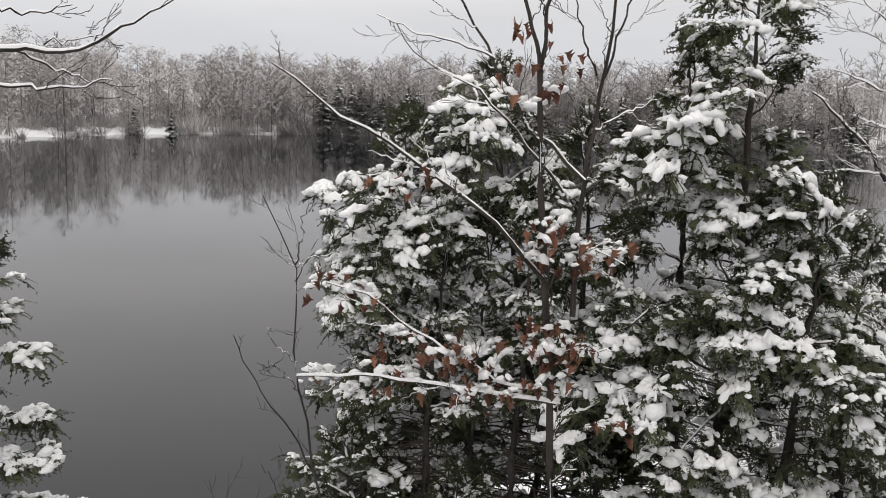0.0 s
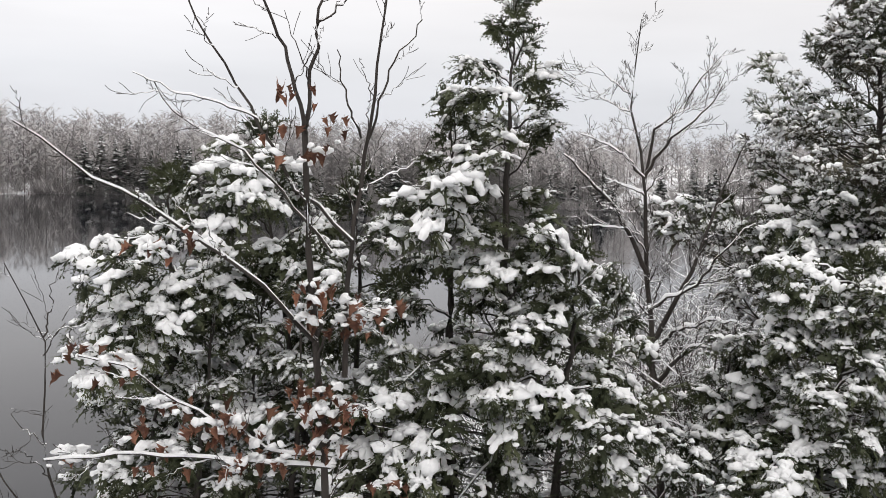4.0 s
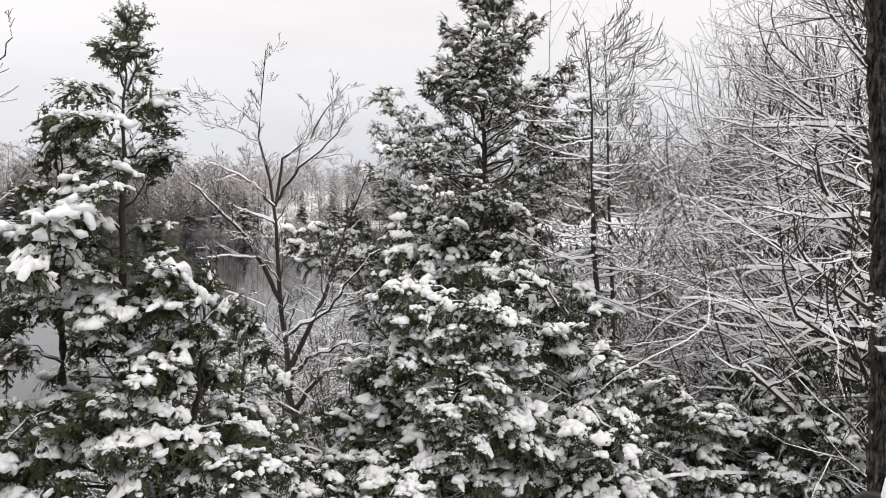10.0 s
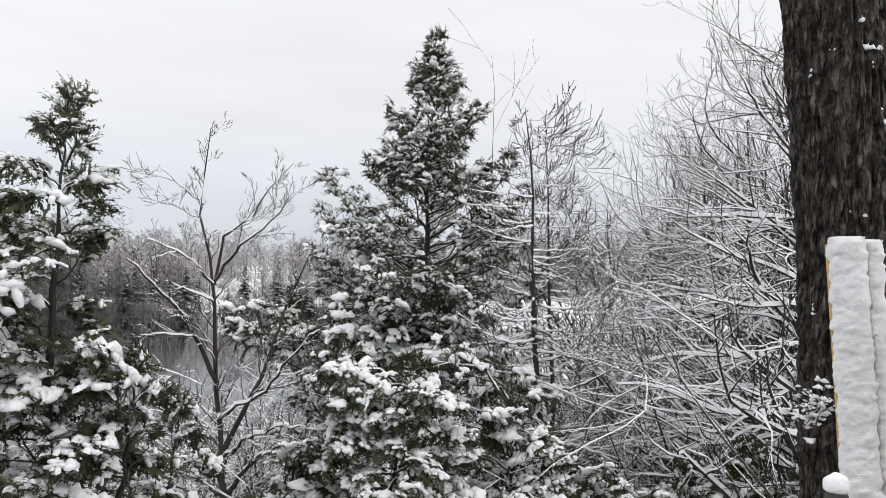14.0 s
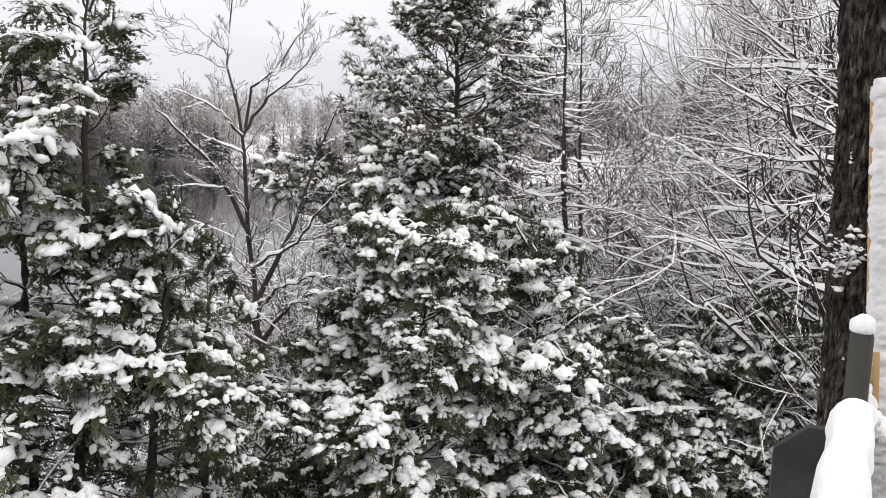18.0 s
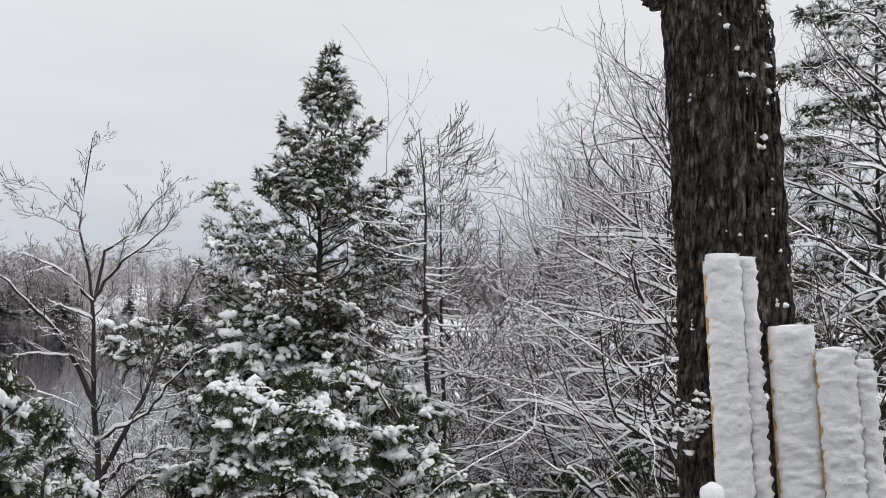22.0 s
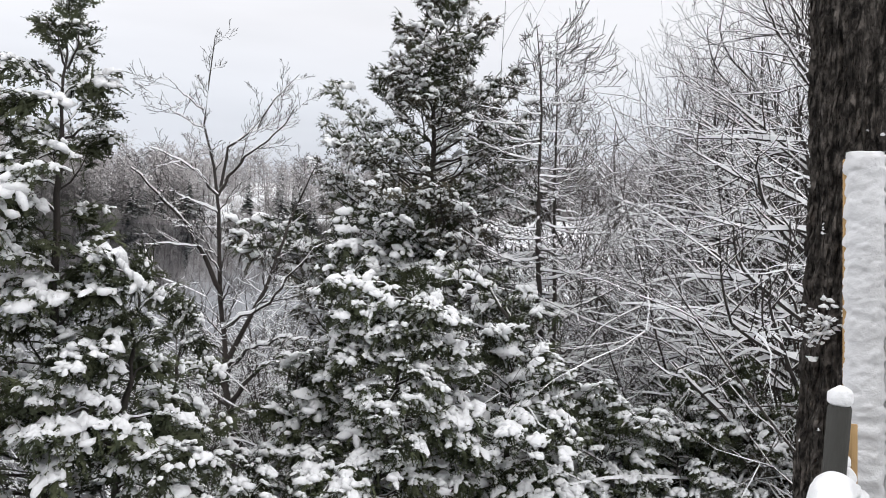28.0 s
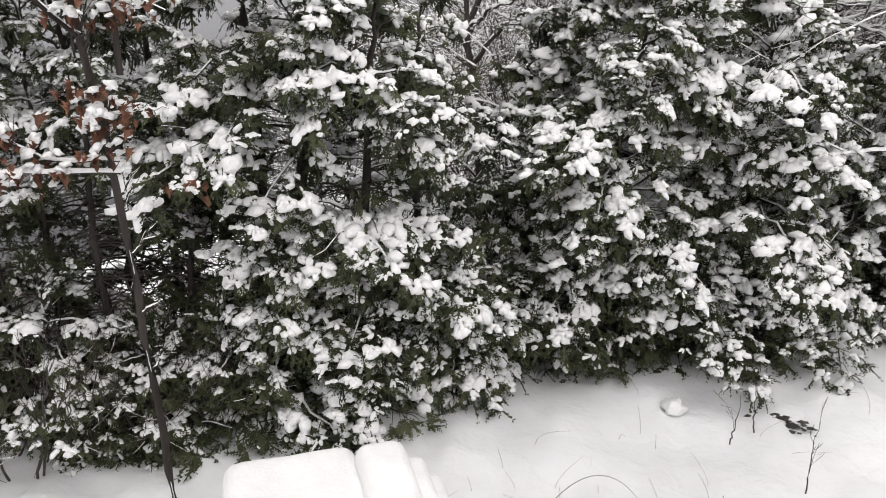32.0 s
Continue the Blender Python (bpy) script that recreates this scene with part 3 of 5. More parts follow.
cedar(foot(18.4, 6.2), [polar(18.7, -32, 6.2), polar(17.0, -11.7, 6.2), polar(17.1, 1.5, 6.2), polar(17.2, 9.4, 6.2)], ((0, 0.75), (0.3, 0.75), (0.5, 0.7), (0.58, 0.5), (0.66, 0.42), (0.85, 0.34), (0.94, 0.26), (1, 0.12)), 60, 5, "slender white cedar with a pointed snowy top", (0.55, 0.38, 0.07), low=(0.6, 0.3, 0.1), rise=0.2, up=0.4, tips=((21.1, -22.2, 5.35), (20.3, -26.8, 5.35), (22.9, -19, 5.35), (19.4, -7.4, 5.75), (19.9, 0.9, 5.75),))
cedar(foot(14.0, 5.95), [polar(13.8, -28, 5.95), polar(12.9, -13.7, 5.95), polar(12.3, -6.0, 5.95)], scaled(0.75), 30, 6, "small snow-laden white cedar on a thin stem", (0.45, 0.4, 0.15), tips=((10.1, -16.9, 6.3), (9.7, -14.6, 6.3), (17.9, -15.8, 5.35), (18.6, -25, 5.35), (10.7, -26, 5.35), (15.6, -31.9, 5.15), (13, -35.5, 5.15), (4.4, -28.7, 5.7), (5.1, -32.6, 5.7), (9.8, -17, 5.7), (15.2, -5.9, 5.75), (14.2, -3.5, 5.75), (17.6, -15.7, 5.5), (16.9, -10.2, 5.5), (18.3, -13.6, 5.5), (10.1, -17, 5.5),))
cedar(foot(9.8, 6.9), [polar(9.9, -16, 6.9), polar(9.8, -8.5, 6.9)], scaled(0.75), 28, 7, "small snow-laden white cedar on a thin stem", (0.35, 0.45, 0.2), tips=((4.7, -17.8, 6.3),))
cedar(foot(-5.7, 11.4), [polar(-5.3, -6, 11.4), polar(-5.4, 6, 11.4), polar(-5.5, 15.8, 11.4)], ((0, 1.9), (0.35, 1.95), (0.55, 1.75), (0.66, 1.35), (0.72, 0.95), (0.8, 0.75), (0.9, 0.42), (1, 0.12)), 175, 8, "tall pyramidal white cedar with brownish snowy crown", (0.0, 0.5, 0.5), 0.6, rise=0.15, up=0.9, trunk_r=0.075, squash=(2.6, 0.15), tips=((-1.2, -2.8, 9.6), (-5.4, -6.2, 9.6), (-3.7, -4, 9.6), (-1.6, -5.3, 9.6), (-1.8, -2.8, 10.3), (-2.6, -4.6, 10.3), (-2.9, -0.9, 10.3),))
cedar(foot(-4.7, 7.3), [polar(-3.6, -22, 7.3), polar(-3.2, -17.6, 7.3), polar(-4.7, -6.0, 7.3)], scaled(1.3), 54, 9, "broad low cedar under heavy pillows of snow", (0.04, 0.2, 0.38, 0.38), tips=((0.1, -5.9, 7), (-0.3, -7.4, 7), (-2.4, -8.2, 7), (-2.1, -13.4, 7), (-9.4, -14.2, 7), (-8, -7.6, 7), (-6.8, -21.7, 7.6), (0.9, -18.9, 6.3), (0.9, -18.6, 6.4), (-0.9, -25.9, 6.4), (-6, -24, 6.4), (-5, -27.9, 6.4), (-13.3, -26, 6.4), (-14.6, -28.9, 6.4), (-2.1, -13.2, 6.9), (-8.9, -14, 6.9), (-0.9, -7.6, 7.2), (-0.1, -10.4, 7.2),))
cedar(foot(-11.8, 8.0), [polar(-11.6, -18, 8.0), polar(-11.5, -8.5, 8.0)], scaled(1.15), 44, 10, "broad low cedar under heavy pillows of snow", (0.04, 0.2, 0.38, 0.38), tips=((-10.5, -7.6, 7.6), (-13.5, -8.6, 7.6), (-13.7, -11.7, 7.6), (-11.8, -17.9, 7.6), (-6.6, -1.1, 9.6), (-9.2, -5.3, 9.6), (-16.2, -26.2, 6.4), (-15.2, -15, 6.9), (-15.3, -18.9, 6.9),))
cedar(foot(-18.0, 8.3), [polar(-17.8, -20, 8.3), polar(-17.6, -13, 8.3)], scaled(1.0), 40, 11, "low spreading cedar weighed down by snow", (0.04, 0.2, 0.38, 0.38), tips=((-17.5, -10.3, 7.6), (-20.4, -11.7, 7.6), (-19.2, -27.5, 6.9),))
cedar(foot(2.5, 7.6), [polar(2.4, -18, 7.6), polar(2.2, -12.5, 7.6)], scaled(0.9), 36, 12, "low spreading cedar weighed down by snow", (0.15, 0.35, 0.5), tips=((1.2, -9.2, 7),))
cedar(foot(19.5, 5.75), [polar(19.3, -30, 5.75), polar(19.0, -25, 5.75)], scaled(0.55), 22, 13, "knee-high snowy cedar seedling at the hedge's foot", (0.2, 0.4, 0.4), dead=6, trunk_r=0.025)
cedar(foot(7.0, 5.95), [polar(7.0, -30, 5.95), polar(6.9, -26, 5.95)], scaled(0.5), 20, 14, "knee-high snowy cedar seedling at the hedge's foot", (0.2, 0.5, 0.3), dead=6, trunk_r=0.025)
cedar(foot(42.5, 6.1), [polar(42.3, -30, 6.1), polar(42.0, -22, 6.1)], scaled(0.75), 34, 19, "low dark cedar bush at the hedge's foot", (0.75, 0.22, 0.03), dead=40, trunk_r=0.03)
cedar(foot(35.0, 6.0), [polar(34.8, -32, 6.0), polar(34.5, -25, 6.0)], scaled(0.65), 28, 20, "low dark cedar bush at the hedge's foot", (0.75, 0.22, 0.03), dead=40, trunk_r=0.03)
cedar(foot(29.0, 5.8), [polar(29.0, -34, 5.8), polar(28.8, -29, 5.8)], scaled(0.5), 24, 21, "low dark cedar bush at the hedge's foot", (0.75, 0.22, 0.03), dead=40, trunk_r=0.03)
for k, (az, r) in enumerate(((9.5, 6.5), (5.0, 6.6), (0.5, 6.7), (-4.0, 6.8), (-8.5, 7.0), (-13.0, 7.3))):
    cedar(foot(az, r), [polar(az, -29, r), polar(az - 0.2, -25, r)], scaled(0.55), 17, 70 + k, "low dark cedar bush at the hedge's foot", (0.7, 0.25, 0.05), dead=40, trunk_r=0.03)
for k, (az, r, top) in enumerate(((25.0, 6.1, -9), (30.6, 6.0, -7), (33.4, 6.2, -8), (36.6, 6.1, -9), (39.6, 6.3, -10))):
    cedar(foot(az, r), [polar(az + 0.4, -22, r), polar(az - 0.6, top, r)], scaled(0.5), 9, 80 + k, "thin cedar stem with dead lower branches in the hedge", (0.5, 0.4, 0.1), lo=0.6, dead=110, trunk_r=0.045)
cedar(foot(23.5, 5.75), [polar(23.4, -34, 5.75), polar(23.2, -28, 5.75)], scaled(0.42), 22, 25, "low dark cedar bush at the hedge's foot", (0.75, 0.22, 0.03), dead=60, trunk_r=0.03)
cedar(foot(12.8, 5.7), [polar(12.8, -33, 5.7), polar(12.7, -29, 5.7)], scaled(0.5), 20, 26, "low dark cedar bush at the hedge's foot", (0.5, 0.35, 0.15), dead=50, trunk_r=0.03)
cedar(foot(64.9, 6.6), [polar(64.6, -20, 6.6), polar(64.2, -10.5, 6.6)], scaled(0.62), 30, 15, "young white cedar with snowy tips above the water", (0.2, 0.4, 0.4))
cedar(foot(-40.5, 11.5), [polar(-40, 0, 11.5), polar(-39.5, 26, 11.5)], ((0, 1.8), (0.4, 1.9), (0.7, 1.4), (1, 0.3)), 90, 16, "tall snowy cedar behind the old trunk", (0.05, 0.35, 0.6), 0.5, rise=0.2, group="cedars by the thicket", trunk_r=0.06)
cedar(foot(-24, 10.8), [polar(-23.6, -14, 10.8), polar(-23.4, -7, 10.8)], scaled(1.1), 40, 17, "snowy understorey cedar in the thicket", (0.2, 0.5, 0.3), 0.3, group="cedars by the thicket")
cedar(foot(-26.3, 8.9), [polar(-26.2, -18, 8.9), polar(-26, -9.5, 8.9)], scaled(0.9), 34, 22, "low snowy evergreen among the bare shrubs", (0.05, 0.25, 0.4, 0.3), 0.2, group="cedars by the thicket", dead=30, trunk_r=0.035)
cedar(foot(-29.4, 8.6), [polar(-29.3, -18, 8.6), polar(-29, -11, 8.6)], scaled(0.8), 30, 23, "low snowy evergreen among the bare shrubs", (0.05, 0.25, 0.4, 0.3), 0.2, group="cedars by the thicket", dead=30, trunk_r=0.035)
cedar(foot(-22.5, 9.6), [polar(-22.4, -16, 9.6), polar(-22.2, -11, 9.6)], scaled(0.9), 30, 24, "low snowy evergreen among the bare shrubs", (0.05, 0.25, 0.4, 0.3), 0.2, group="cedars by the thicket", dead=30, trunk_r=0.035)
cedar(foot(-22.8, 8.7), [polar(-22.6, -20, 8.7), polar(-22.4, -11, 8.7)], scaled(0.95), 40, 29, "low spreading cedar weighed down by snow", (0.0, 0.2, 0.35, 0.45), dead=30, trunk_r=0.035)
cedar(foot(-28.5, 12.5), [polar(-28.3, -8, 12.5), polar(-28.0, -1.5, 12.5)], scaled(1.3), 44, 18, "snowy understorey cedar in the thicket", (0.2, 0.5, 0.3), 0.3, group="cedars by the thicket")


# ---- bare trees and shrubs ----
def grow(rg, p, d, ln, r, level, out, spec):
    """Adds lines of points with radii: a limb, and its side shoots down to the last level."""
    n = (10, 7, 5, 4)[level]
    step = ln / (n - 1)
    pts, way = [np.array(p, float)], np.array(d, float)
    way /= np.linalg.norm(way)
    drift = rg.normal(0, spec["gnarl"] * 0.6, 3)
    for _ in range(n - 1):
        drift = 0.55 * drift + rg.normal(0, spec["gnarl"] * (0.45 if level == 0 else 0.7), 3)
        way = way + drift + np.array([0, 0, spec["lift"] * 6 / n * (1 + 0.6 * level)])
        way /= np.linalg.norm(way)
        pts.append(pts[-1] + way * step)
    pts = np.array(pts)
    out.append((pts, r * np.linspace(1, 0, n) ** 0.8 * 0.84 + r * 0.16, level))
    if level >= spec["levels"]:
        return
    k = spec["shoots"][level]
    for i in range(k):
        f = 0.2 + 0.78 * (i + rg.random()) / k
        q = np.array([np.interp(f, np.linspace(0, 1, n), pts[:, c]) for c in range(3)])
        j = min(n - 2, int(f * (n - 1)))
        t = pts[j + 1] - pts[j]
        t /= np.linalg.norm(t)
        side = rg.normal(0, 1, 3)
        side[2] *= spec["flat"]
        side -= t * (side @ t)
        side /= np.linalg.norm(side) + 1e-9
        ang = rg.uniform(0.4, 0.95)
        grow(rg, q, t * math.cos(ang) + side * math.sin(ang), ln * rg.uniform(0.35, 0.62) * (1.15 - 0.5 * f), r * 0.62 * (1.05 - 0.75 * f), level + 1, out, spec)


def limb_parts(tree, lines, rg, snow_w, snow_h, keep=0.9, wood=BARK, name="limb", thin=0.0022, fine_keep=0.95):
    """One limb with its shoots, and the snow on it."""
    g, s = Geo(), Geo()
    off = np.array(tree.location)
    for pts, rad, level in lines:
        if level == 0:
            f, e = np.linspace(0, 1, 13), np.linspace(0, 1, len(pts))
            pts, rad = np.stack([np.interp(f, e, pts[:, c]) for c in range(3)], 1), np.interp(f, e, rad)
            pts[1:] += rg.normal(0, 0.006, (12, 3))
        g.add(tube(pts - off, np.maximum(rad, thin), 6 if level == 0 else (4 if level == 1 else 3)))
        if rg.random() < (keep if level < 2 else keep * fine_keep):
            w = snow_w * (0.45 + 0.55 / (1 + level))
            s.add(snow_strip(pts - off, rad, w, snow_h * (0.45 + 0.55 / (1 + level)), rg, arc=5 if level < 1 else 4))
    ob = part(name, g.mesh(name, wood), tree)
    me = s.mesh("snow", SNOW)
    if me:
        tagged(part("snow", me, ob, "line of snow along the limb"), kind="stuff")


def stem_line(places, n=14):
    p = np.array([tuple(q) for q in places], float)
    t = np.concatenate([[0], np.cumsum(np.linalg.norm(np.diff(p, axis=0), axis=1))])
    f = np.linspace(0, t[-1], n)
    return np.stack([np.interp(f, t, p[:, c]) for c in range(3)], 1)


def bare_tree(name, label, stems, seed, spec, snow=(0.012, 0.02), keep=0.85, group="", wood=BARK, thin=0.0022, side_len=0.5, every=0.16, start=0.25, category="tree", taper=0.75, wander=0.012, stout=0.4):
    """A leafless tree whose stems are given as lines with radii; side limbs grow along them."""
    rg = np.random.default_rng(seed)
    first = Vector(stems[0][0][0])
    tree = thing(name, first, label, category, group)
    off = np.array(first)
    for k, (places, r0, r1) in enumerate(stems):
        line = stem_line(places)
        rad = np.linspace(r0, r1, len(line))
        line[1:-1] += rg.normal(0, wander, (len(line) - 2, 3))
        ob = part("trunk" if k == 0 else "stem", Geo().add(tube(line - off, rad, 7)).mesh("trunk", wood), tree)
        me = Geo().add(snow_strip(line - off, rad, snow[0], snow[1], rg)).mesh("snow", SNOW)
        part("snow", me, ob, "snow caught along the stem")
        length = np.linalg.norm(np.diff(line, axis=0), axis=1).sum()
        count = max(2, int(length * (1 - start) / every))
        for i in range(count):
            f = start + (1 - start) * (i + rg.random()) / count
            q = np.array([np.interp(f, np.linspace(0, 1, len(line)), line[:, c]) for c in range(3)])
            j = min(len(line) - 2, int(f * (len(line) - 1)))
            t = line[j + 1] - line[j]
            t /= np.linalg.norm(t)
            side = rg.normal(0, 1, 3)
            side -= t * (side @ t)
            side /= np.linalg.norm(side)
            d = t * spec.get("ahead", 0.75) + side * 0.8
            out = []
            grow(rg, q, d, side_len * rg.uniform(0.6, 1.3) * (1.25 - taper * f), np.interp(f, (0, 1), (r0, r1)) * stout, 0, out, spec)
            limb_parts(tree, out, rg, snow[0], snow[1], keep, wood, thin=thin)
    return tree


TWIGGY = {"gnarl": 0.075, "lift": 0.035, "levels": 2, "shoots": (5, 3), "flat": 0.8, "ahead": 0.8}
bare_tree("bare_tree", "leafless forked tree with thin snowy limbs by the water", [
    ([foot(5.8, 9.6), polar(6.3, -14.5, 9.60), polar(7.0, -11.0, 9.60), polar(7.7, -4.6, 9.60), polar(8.0, 0.3, 9.60), polar(8.9, 3.3, 9.60), polar(9.2, 5.0, 9.60), polar(9.1, 6.8, 9.60), polar(8.7, 8.8, 9.60), polar(8.7, 10.0, 9.60)], 0.0504, 0.0042),
    ([polar(8.0, 0.1, 9.60), polar(7.5, 3.3, 9.67), polar(5.8, 4.7, 9.75), polar(4.9, 6.5, 9.82), polar(3.4, 8.1, 9.90)], 0.0187, 0.0035),
    ([polar(8.0, 0.3, 9.60), polar(6.6, 2.6, 9.50), polar(4.9, 3.9, 9.40), polar(3.4, 6.2, 9.30)], 0.0187, 0.0035),
    ([polar(7.0, -11.0, 9.60), polar(6.1, -8.4, 9.67), polar(4.4, -4.8, 9.75), polar(3.6, -1.5, 9.82), polar(1.8, 2.9, 9.90)], 0.0324, 0.0042),
    ([polar(8.0, 0.1, 9.60), polar(9.3, 1.5, 9.50), polar(10.6, 2.2, 9.40), polar(12.2, 2.8, 9.30)], 0.0144, 0.0035),
    ([polar(8.0, -1.0, 9.60), polar(9.5, -0.3, 9.70), polar(11.0, 0.2, 9.80)], 0.013, 0.0035),
    ([polar(9.1, 4.3, 9.60), polar(10.4, 4.8, 9.70), polar(11.6, 5.7, 9.80)], 0.00864, 0.0028),
    ([polar(9.2, 5.4, 9.60), polar(10.6, 6.3, 9.50), polar(11.7, 7.4, 9.40)], 0.00792, 0.0021),
    ([polar(7.0, -10.7, 9.60), polar(5.5, -9.5, 9.43), polar(3.5, -8.6, 9.27), polar(1.8, -8.7, 9.10)], 0.0252, 0.0056),
    ([polar(7.3, -8.2, 9.60), polar(4.6, -6.6, 9.43), polar(2.8, -4.0, 9.27), polar(1.2, -2.5, 9.10)], 0.0216, 0.0042),
    ([polar(6.7, -12.4, 9.60), polar(8.7, -9.7, 9.43), polar(10.6, -7.7, 9.27), polar(12.1, -7.0, 9.10)], 0.0216, 0.0042),
    ([polar(7.5, -6.0, 9.60), polar(9.6, -2.1, 9.40), polar(11.8, 0.1, 9.20), polar(13.3, 1.5, 9.00)], 0.0288, 0.007),
    ([polar(6.5, -12.8, 9.60), polar(4.8, -10.5, 9.30), polar(2.0, -10.3, 9.00)], 0.0288, 0.007),
], 21, TWIGGY, (0.046, 0.052), 0.75, every=0.13, side_len=0.5)

UPCURVE = {"gnarl": 0.15, "lift": 0.075, "levels": 2, "shoots": (6, 3), "flat": 0.6, "ahead": -0.15}
bare_tree("dead_conifer", "bare conifer with upcurved snow-loaded branches", [
    ([foot(-13.8, 9.2), polar(-13.5, -10, 9.2), polar(-12.6, 0.1, 9.2), polar(-12.1, 7.4, 9.2), polar(-11.6, 12.2, 9.2)], 0.066, 0.004),
    ([foot(-14.6, 9.4), polar(-14.3, -10, 9.4), polar(-13.6, 0.1, 9.4), polar(-13.3, 6.4, 9.4), polar(-13.0, 10.2, 9.4)], 0.048, 0.004),
], 22, UPCURVE, (0.046, 0.050), 0.95, every=0.06, side_len=1.2, start=0.18, taper=0.78, stout=0.36, thin=0.0032)


def shrub(az, r, top_el, spread, seed, stems=9, lean=(0, 0), label="leafless shrub with every twig lined with snow", snow=(0.032, 0.040), fine=1.0, lift=0.02):
    """A many-stemmed leafless shrub or small tree."""
    rg = np.random.default_rng(seed)
    base = np.array(foot(az, r))
    tree = thing("snowy_shrub", Vector(base), label, "shrub", "snowy thicket")
    height = EYE + r * math.tan(radians(top_el)) - base[2]
    spec = {"gnarl": 0.21, "lift": lift, "levels": 3, "shoots": (7, 5, 1), "flat": 0.8}
    for _ in range(stems):
        a = rg.uniform(0, TAU)
        d = np.array([math.cos(a) * spread + lean[0], math.sin(a) * spread + lean[1], 1.0])
        out = []
        ln = height * rg.uniform(0.6, 0.92) * (1 + 0.25 * abs(lean[0]))
        grow(rg, base + np.array([math.cos(a), math.sin(a), 0]) * 0.3, d, ln, 0.0075 * height ** 0.8 * fine, 0, out, spec)
        k = max(0.9, r / 11)
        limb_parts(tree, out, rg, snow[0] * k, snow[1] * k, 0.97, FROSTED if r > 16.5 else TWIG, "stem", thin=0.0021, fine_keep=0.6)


shrub(-20.0, 13.5, 5, 0.45, 31, 9, (-0.42, 0))
shrub(-23.0, 15.0, 8, 0.45, 32, 10, (-0.54, 0))
shrub(-27.0, 14.0, 9, 0.45, 33, 11, (-0.66, 0))
shrub(-30.5, 13.0, 10, 0.45, 34, 12, (-0.72, 0))
shrub(-26.5, 10.5, -1, 0.3, 35, 8, (-0.1, 0.1))
shrub(-29.0, 9.5, -1, 0.3, 36, 8, (-0.15, 0.1))
shrub(-19.5, 21.0, 6, 0.35, 37, 10, (-0.1, 0), fine=1.2)
shrub(-25.5, 20.0, 16, 0.35, 38, 11, (-0.15, 0), fine=1.2)
shrub(-31.0, 18.0, 18, 0.4, 39, 9)
shrub(-36.5, 10.5, 8, 0.6, 40, 9)
shrub(-39.5, 9.0, 4, 0.7, 41, 8)
shrub(-36.0, 16.0, 16, 0.4, 42, 8)
shrub(-15.5, 24.0, 1, 0.4, 43, 6, fine=1.2)
shrub(-38.5, 8.6, 9, 0.25, 58, 6, (0, 0), fine=0.7)
shrub(-42.5, 14.0, 18, 0.4, 44, 8)
WATERSIDE = "leafless waterside shrub lined with snow"
for az, r, el, seed, stems in ((8.5, 13.5, -3, 51, 8), (3.0, 13.0, -2, 52, 9), (4.5, 16.0, -2, 47, 8), (0.5, 20.0, -5, 48, 8), (10.5, 9.5, -8, 53, 8),
                               (14.0, 9.0, -9, 54, 7), (3.5, 9.8, -8, 55, 8), (18.5, 9.5, -12, 56, 6), (24.0, 8.6, -17, 57, 6), (6.0, 11.5, -3, 59, 9), (12.0, 12.0, -4, 46, 8), (1.0, 11.0, -1, 45, 9), (2.0, 17.0, -2, 70, 8), (-1.0, 15.0, -1, 71, 8), (4.2, 10.6, -2, 72, 9), (7.8, 11.0, -3, 73, 8), (11.5, 10.2, -5, 74, 8)):
    shrub(az, r, el, 0.9, seed, stems, (0, 0), WATERSIDE, (0.075, 0.08))
shrub(-22.0, 26.0, 12, 0.3, 49, 10, (0, 0), fine=1.3)


def understorey(az, r, hgt, seed):
    """A dark tangle of bare stems in the shade under the hedge."""
    rg = np.random.default_rng(seed)
    base = np.array(foot(az, r))
    bush = thing("dead_brush", Vector(base), "tangle of thin dark bare stems under the cedars", "shrub", "brush under the hedge")
    spec = {"gnarl": 0.12, "lift": 0.02, "levels": 2, "shoots": (6, 3), "flat": 0.9}
    for _ in range(7):
        a = rg.uniform(0, TAU)
        out = []
        grow(rg, base + np.array([math.cos(a), math.sin(a), 0]) * 0.2, (math.cos(a) * 0.5, math.sin(a) * 0.5, 1.0), hgt * rg.uniform(0.6, 1.0), 0.010, 0, out, spec)
        limb_parts(bush, out, rg, 0.024, 0.030, 0.15, TWIG, "stem", thin=0.0018)


for k, (az, r, hgt) in enumerate(((43, 6.2, 1.3), (40, 5.9, 1.2), (37.5, 5.8, 1.3), (34, 5.9, 1.2), (31.5, 5.8, 1.3), (28.5, 5.9, 1.1), (26, 5.9, 1.2), (46, 6.4, 1.3), (21.5, 6.1, 1.1), (16.5, 6.2, 0.9))):
    understorey(az, r, hgt, 300 + k)


